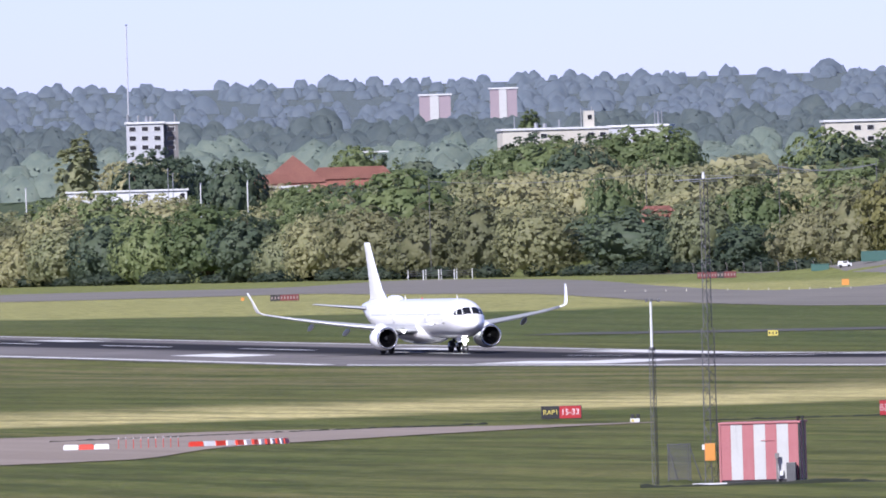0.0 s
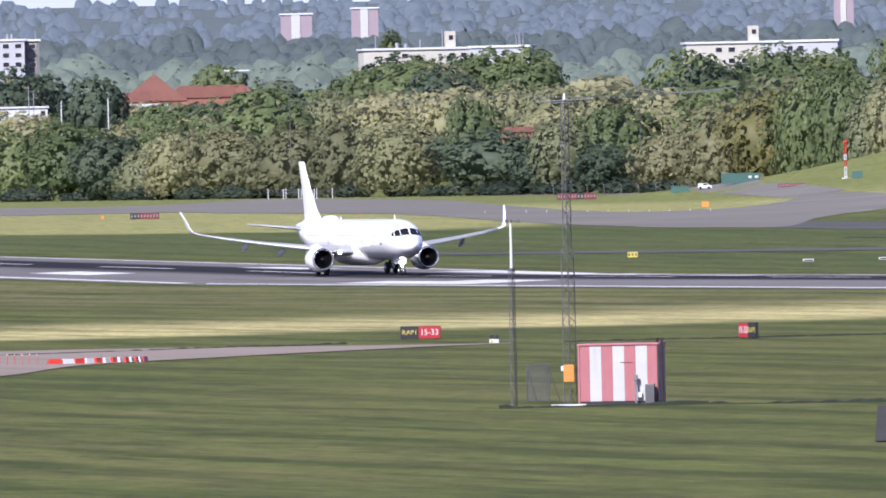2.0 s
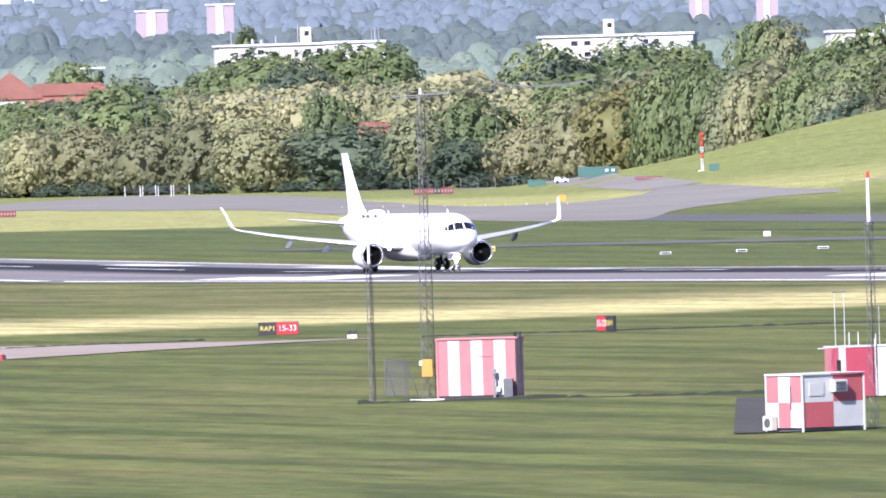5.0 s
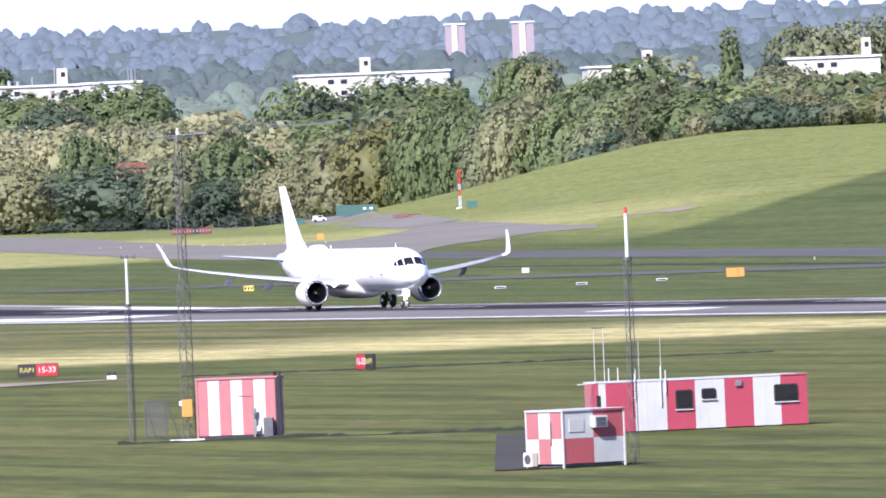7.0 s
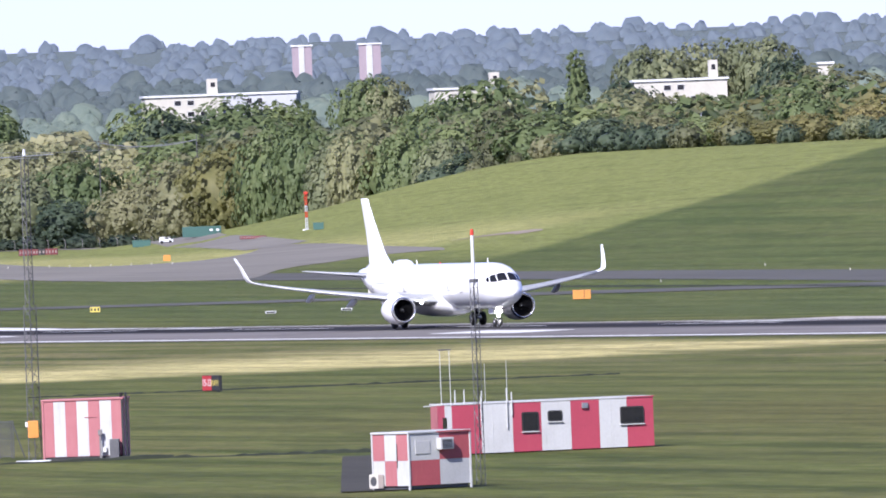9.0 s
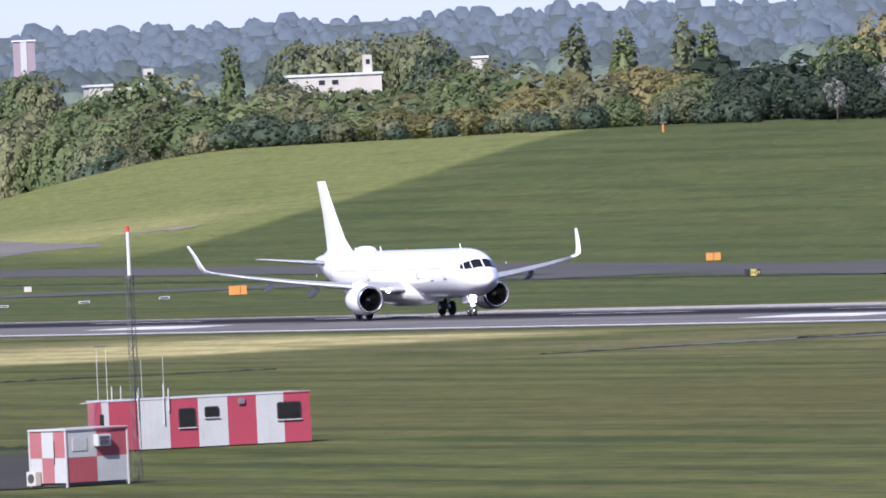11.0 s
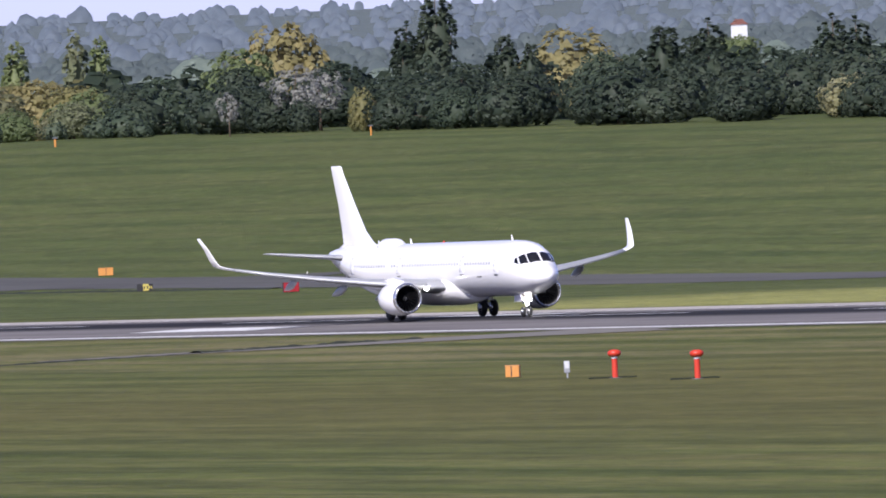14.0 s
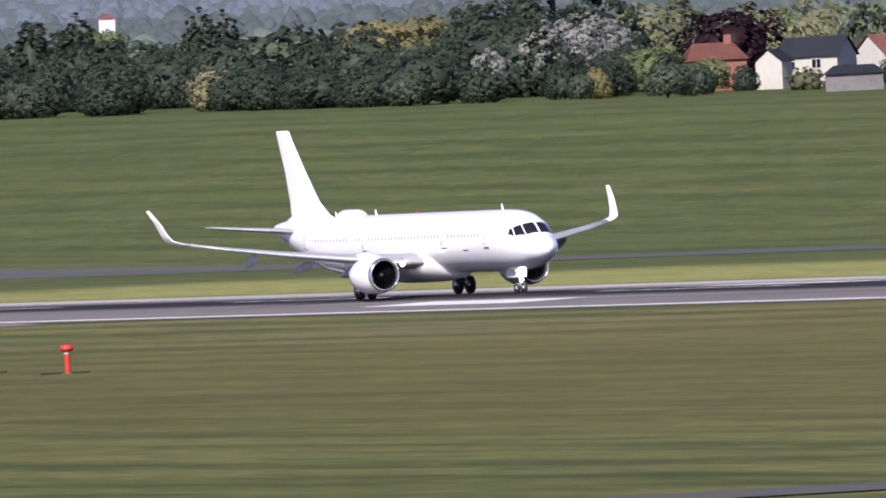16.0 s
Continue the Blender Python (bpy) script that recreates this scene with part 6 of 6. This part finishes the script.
def house(b, top, reach, w, d, eave, rise, turn, wall, roofing, label, hip=0.0, windows=(), chimney=False):
    """A pitched-roof house whose ridge reaches that height angle."""
    x, y, z = aim(b, top, reach)
    g = ground_z(x, y)
    base = z - rise - eave
    t = thing("house", pose(x, y, base, 0, 0, -b + turn), label, "house", "houses beyond the field")
    bm = box((-w / 2, -d / 2, min(-1.0, g - base - 1)), (w / 2, d / 2, eave))
    if not hip:
        for s in (-1, 1):
            v = [bm.verts.new(p) for p in ((s * w / 2, -d / 2, eave), (s * w / 2, d / 2, eave), (s * w / 2, 0, eave + rise - 0.15))]
            bm.faces.new(v)
    part("wall", bm, wall, t)
    o = 0.35
    r = w * hip / 2
    top_l, top_r = (-w / 2 + r - (0 if hip else o), 0, eave + rise), (w / 2 - r + (0 if hip else o), 0, eave + rise)
    low = [(-w / 2 - o, -d / 2 - o, eave - 0.1), (w / 2 + o, -d / 2 - o, eave - 0.1), (w / 2 + o, d / 2 + o, eave - 0.1), (-w / 2 - o, d / 2 + o, eave - 0.1)]
    bm = bmesh.new()
    v = [bm.verts.new(p) for p in low + [top_l, top_r]]
    for f in ((0, 1, 5, 4), (2, 3, 4, 5), (1, 2, 5), (3, 0, 4)):
        if hip or len(f) == 4:
            bm.faces.new([v[i] for i in f])
    bmesh.ops.solidify(bm, geom=bm.faces[:], thickness=0.18)
    part("roof", bm, roofing, t)
    for x0, x1, z0, z1 in windows:
        win = part("window", box((x0 - 0.08, -d / 2 - 0.06, z0 - 0.08), (x1 + 0.08, -d / 2 + 0.02, z1 + 0.08)), WHITE, t)
        part("pane", box((x0, -d / 2 - 0.08, z0), ((x0 + x1) / 2 - 0.04, -d / 2 - 0.06, z1)), GLASS_DARK, win)
        part("pane", box(((x0 + x1) / 2 + 0.04, -d / 2 - 0.08, z0), (x1, -d / 2 - 0.06, z1)), GLASS_DARK, win)
    if chimney:
        part("chimney", box((w * 0.2, -0.4, eave + rise * 0.5), (w * 0.2 + 0.8, 0.4, eave + rise + 0.9)), BRICK, t)
    return t


house(15.74, 0.391, 3080, 14.5, 11, 3.2, 6.0, 0, ROOFRED, ROOFRED, "house with a tall hipped red tile roof", 1.0)
house(15.98, 0.338, 3095, 18.5, 8, 3.0, 2.6, 2, BRICK, ROOFRED, "long low brick building with a red tile roof", 0.2)
house(15.66, 0.315, 3060, 10, 8, 2.6, 2.0, 0, BRICK, ROOFRED, "brick wing with a red tile roof", 0.3)
t, w, h = block_of_flats(14.80, 15.297, 0.267, 3040, 1, 13, WHITE, "long low white flat-roofed building", 2.0, 0, 6, roof=0.4)
t, w, h = block_of_flats(15.637, 15.805, 0.267, 2990, 1, 4, WHITE, "low white flat-roofed house", 2.0, 0, 6, wins=1)
house(24.37, 0.556, 3900, 4.6, 6, 2.6, 1.4, 0, WHITE, ROOFRED, "white distant house on the hillside", 0.6)
house(17.243, 0.140, 2480, 5.5, 5, 2.0, 0.9, 0, ROOFRED, ROOFRED, "small orange roof among the trees", 0.2)
house(27.30, 0.303, 1640, 7.6, 6.2, 2.3, 2.3, -22, CREAM, ROOFDARK, "white rendered house with a dark slate roof", 0.0, ((0.6, 1.7, 0.9, 1.9), (-2.9, -1.6, 0.8, 1.7)))
house(27.12, 0.262, 1632, 3.0, 3.4, 2.2, 1.5, 66, CREAM, ROOFDARK, "white gabled wing with a dark roof", 0.0)
house(27.60, 0.300, 1650, 6.0, 5.6, 2.2, 2.3, 40, CREAM, ROOFRED, "white rendered house with a brown tile roof", 0.0, ((-0.8, 0.6, 0.8, 1.7),))
house(26.87, 0.300, 1650, 7.0, 6, 2.3, 2.0, 10, BRICK, BRICK, "dark red brick house with a tile roof", 0.3, (), True)
house(27.45, 0.178, 1560, 6.5, 4, 1.2, 0.9, 0, CONCRETE, ROOFDARK, "low dark outbuilding roof behind the bank", 0.3)
house(26.0, 0.40, 2900, 14, 8, 3.0, 2.4, 0, CREAM, ROOFRED, "distant row of houses beyond the trees", 0.1)


# poles, wires, gantries
def pole(b, top, reach, length, r, mat, label, name="pole"):
    x, y, z = aim(b, top, reach)
    t = thing(name, pose(x, y, z - length), label, "pole", "poles")
    part("shaft", rod((0, 0, -6), (0, 0, length), r, r * 0.8, 8), mat, t)
    part("cap", box((-r * 1.6, -r, length), (r * 1.6, r, length + r), 0.01), STEEL, t)
    return t


for b, e in ((15.548, 0.292), (15.354, 0.286), (14.63, 0.285)):
    pole(b, e, 2950, 4.0, 0.15, WHITE, "white post standing above the trees")
for b, e in ((15.06, 0.345), (15.22, 0.35), (15.24, 0.33), (20.248, 0.315), (20.72, 0.30), (21.0, 0.345)):
    pole(b, e, 3000 if b < 16 else 2250, 5.0, 0.12, STEEL, "thin grey lamp post among the trees", "lamp_post")
pole(22.826, 0.185, 1790, 1.0, 0.16, ORANGE, "short orange post at the top of the bank")
pole(21.517, 0.195, 1880, 0.8, 0.2, ORANGE, "short orange post at the top of the bank")
pole(15.064, 0.95, 4300, 30, 0.25, GREYWALL, "tall slender radio mast on the hill", "radio_mast")


def wire(b0, e0, b1, e1, reach, r, label):
    p, q = Vector(aim(b0, e0, reach)), Vector(aim(b1, e1, reach))
    t = thing("overhead_wire", Matrix.Translation(p), label, "wire", "overhead wires")
    bm = bmesh.new()
    n = 12
    pts = [p.lerp(q, i / n) - Vector((0, 0, 0.9 * 4 * (i / n) * (1 - i / n))) - p for i in range(n + 1)]
    for a, c in zip(pts, pts[1:]):
        add_rod(bm, a, c, r, n=5)
    part("cable", bm, STEEL, t)
    for c in (pts[0], pts[-1]):
        part("mast", rod(c + Vector((0, 0, -16)), c + Vector((0, 0, 0.8)), 0.07, n=6), DARKSTEEL, t)


wire(17.75, 0.288, 18.155, 0.287, 2350, 0.11, "thick pale overhead wire above the trees")
wire(16.3, 0.268, 17.2, 0.272, 2500, 0.05, "thin railway wire behind the trees")
wire(17.2, 0.272, 18.1, 0.281, 2480, 0.05, "thin railway wire behind the trees")
x, y, z = aim(16.077, 0.40, 3150)
t = thing("lighting_gantry", pose(x, y, z, 0, 0, -16), "pale flat canopy on a post above the roofs", "canopy")
part("canopy", box((-3.3, -1.5, -0.35), (3.3, 1.5, 0), 0.05), WHITE, t)
part("post", rod((0, 0, -12), (0, 0, -0.3), 0.2, n=8), STEEL, t)


# ---- what moves ----
def motions():
    """The airliner gathers speed along the runway's middle."""
    stations = [(0, 1405.39), (1, 1392.78), (2, 1376.66), (3, 1357.19), (4, 1334.53), (5, 1308.8), (6, 1280.12), (7, 1248.6), (8, 1214.32), (9, 1177.36), (10, 1137.79), (11, 1095.63), (12, 1050.94), (12.5, 1027.64), (13, 1003.71), (13.5, 979.16), (14, 953.97), (14.5, 928.14), (15, 901.68), (15.5, 874.58), (16, 846.84)]
    heading = [(0, -0.5), (4, -0.5), (7, -0.3), (8, -0.6), (11, -0.9), (12, -0.5), (12.5, -0.2), (13, -0.45), (14, -0.95), (14.5, -1.05), (15, -0.95), (16, -0.25)]
    rows = []
    for t, y in stations:
        for (t0, a), (t1, b) in zip(heading, heading[1:]):
            if t0 <= t <= t1:
                turn = a + (b - a) * (t - t0) / (t1 - t0)
                break
        rows.append((t, pose(416.0 + 22.0 * math.sin(radians(turn)), y, ground_z(416.0, y + 18.0) + 0.05, 0, 0, turn)))
    walk(airliner, rows)


motions()
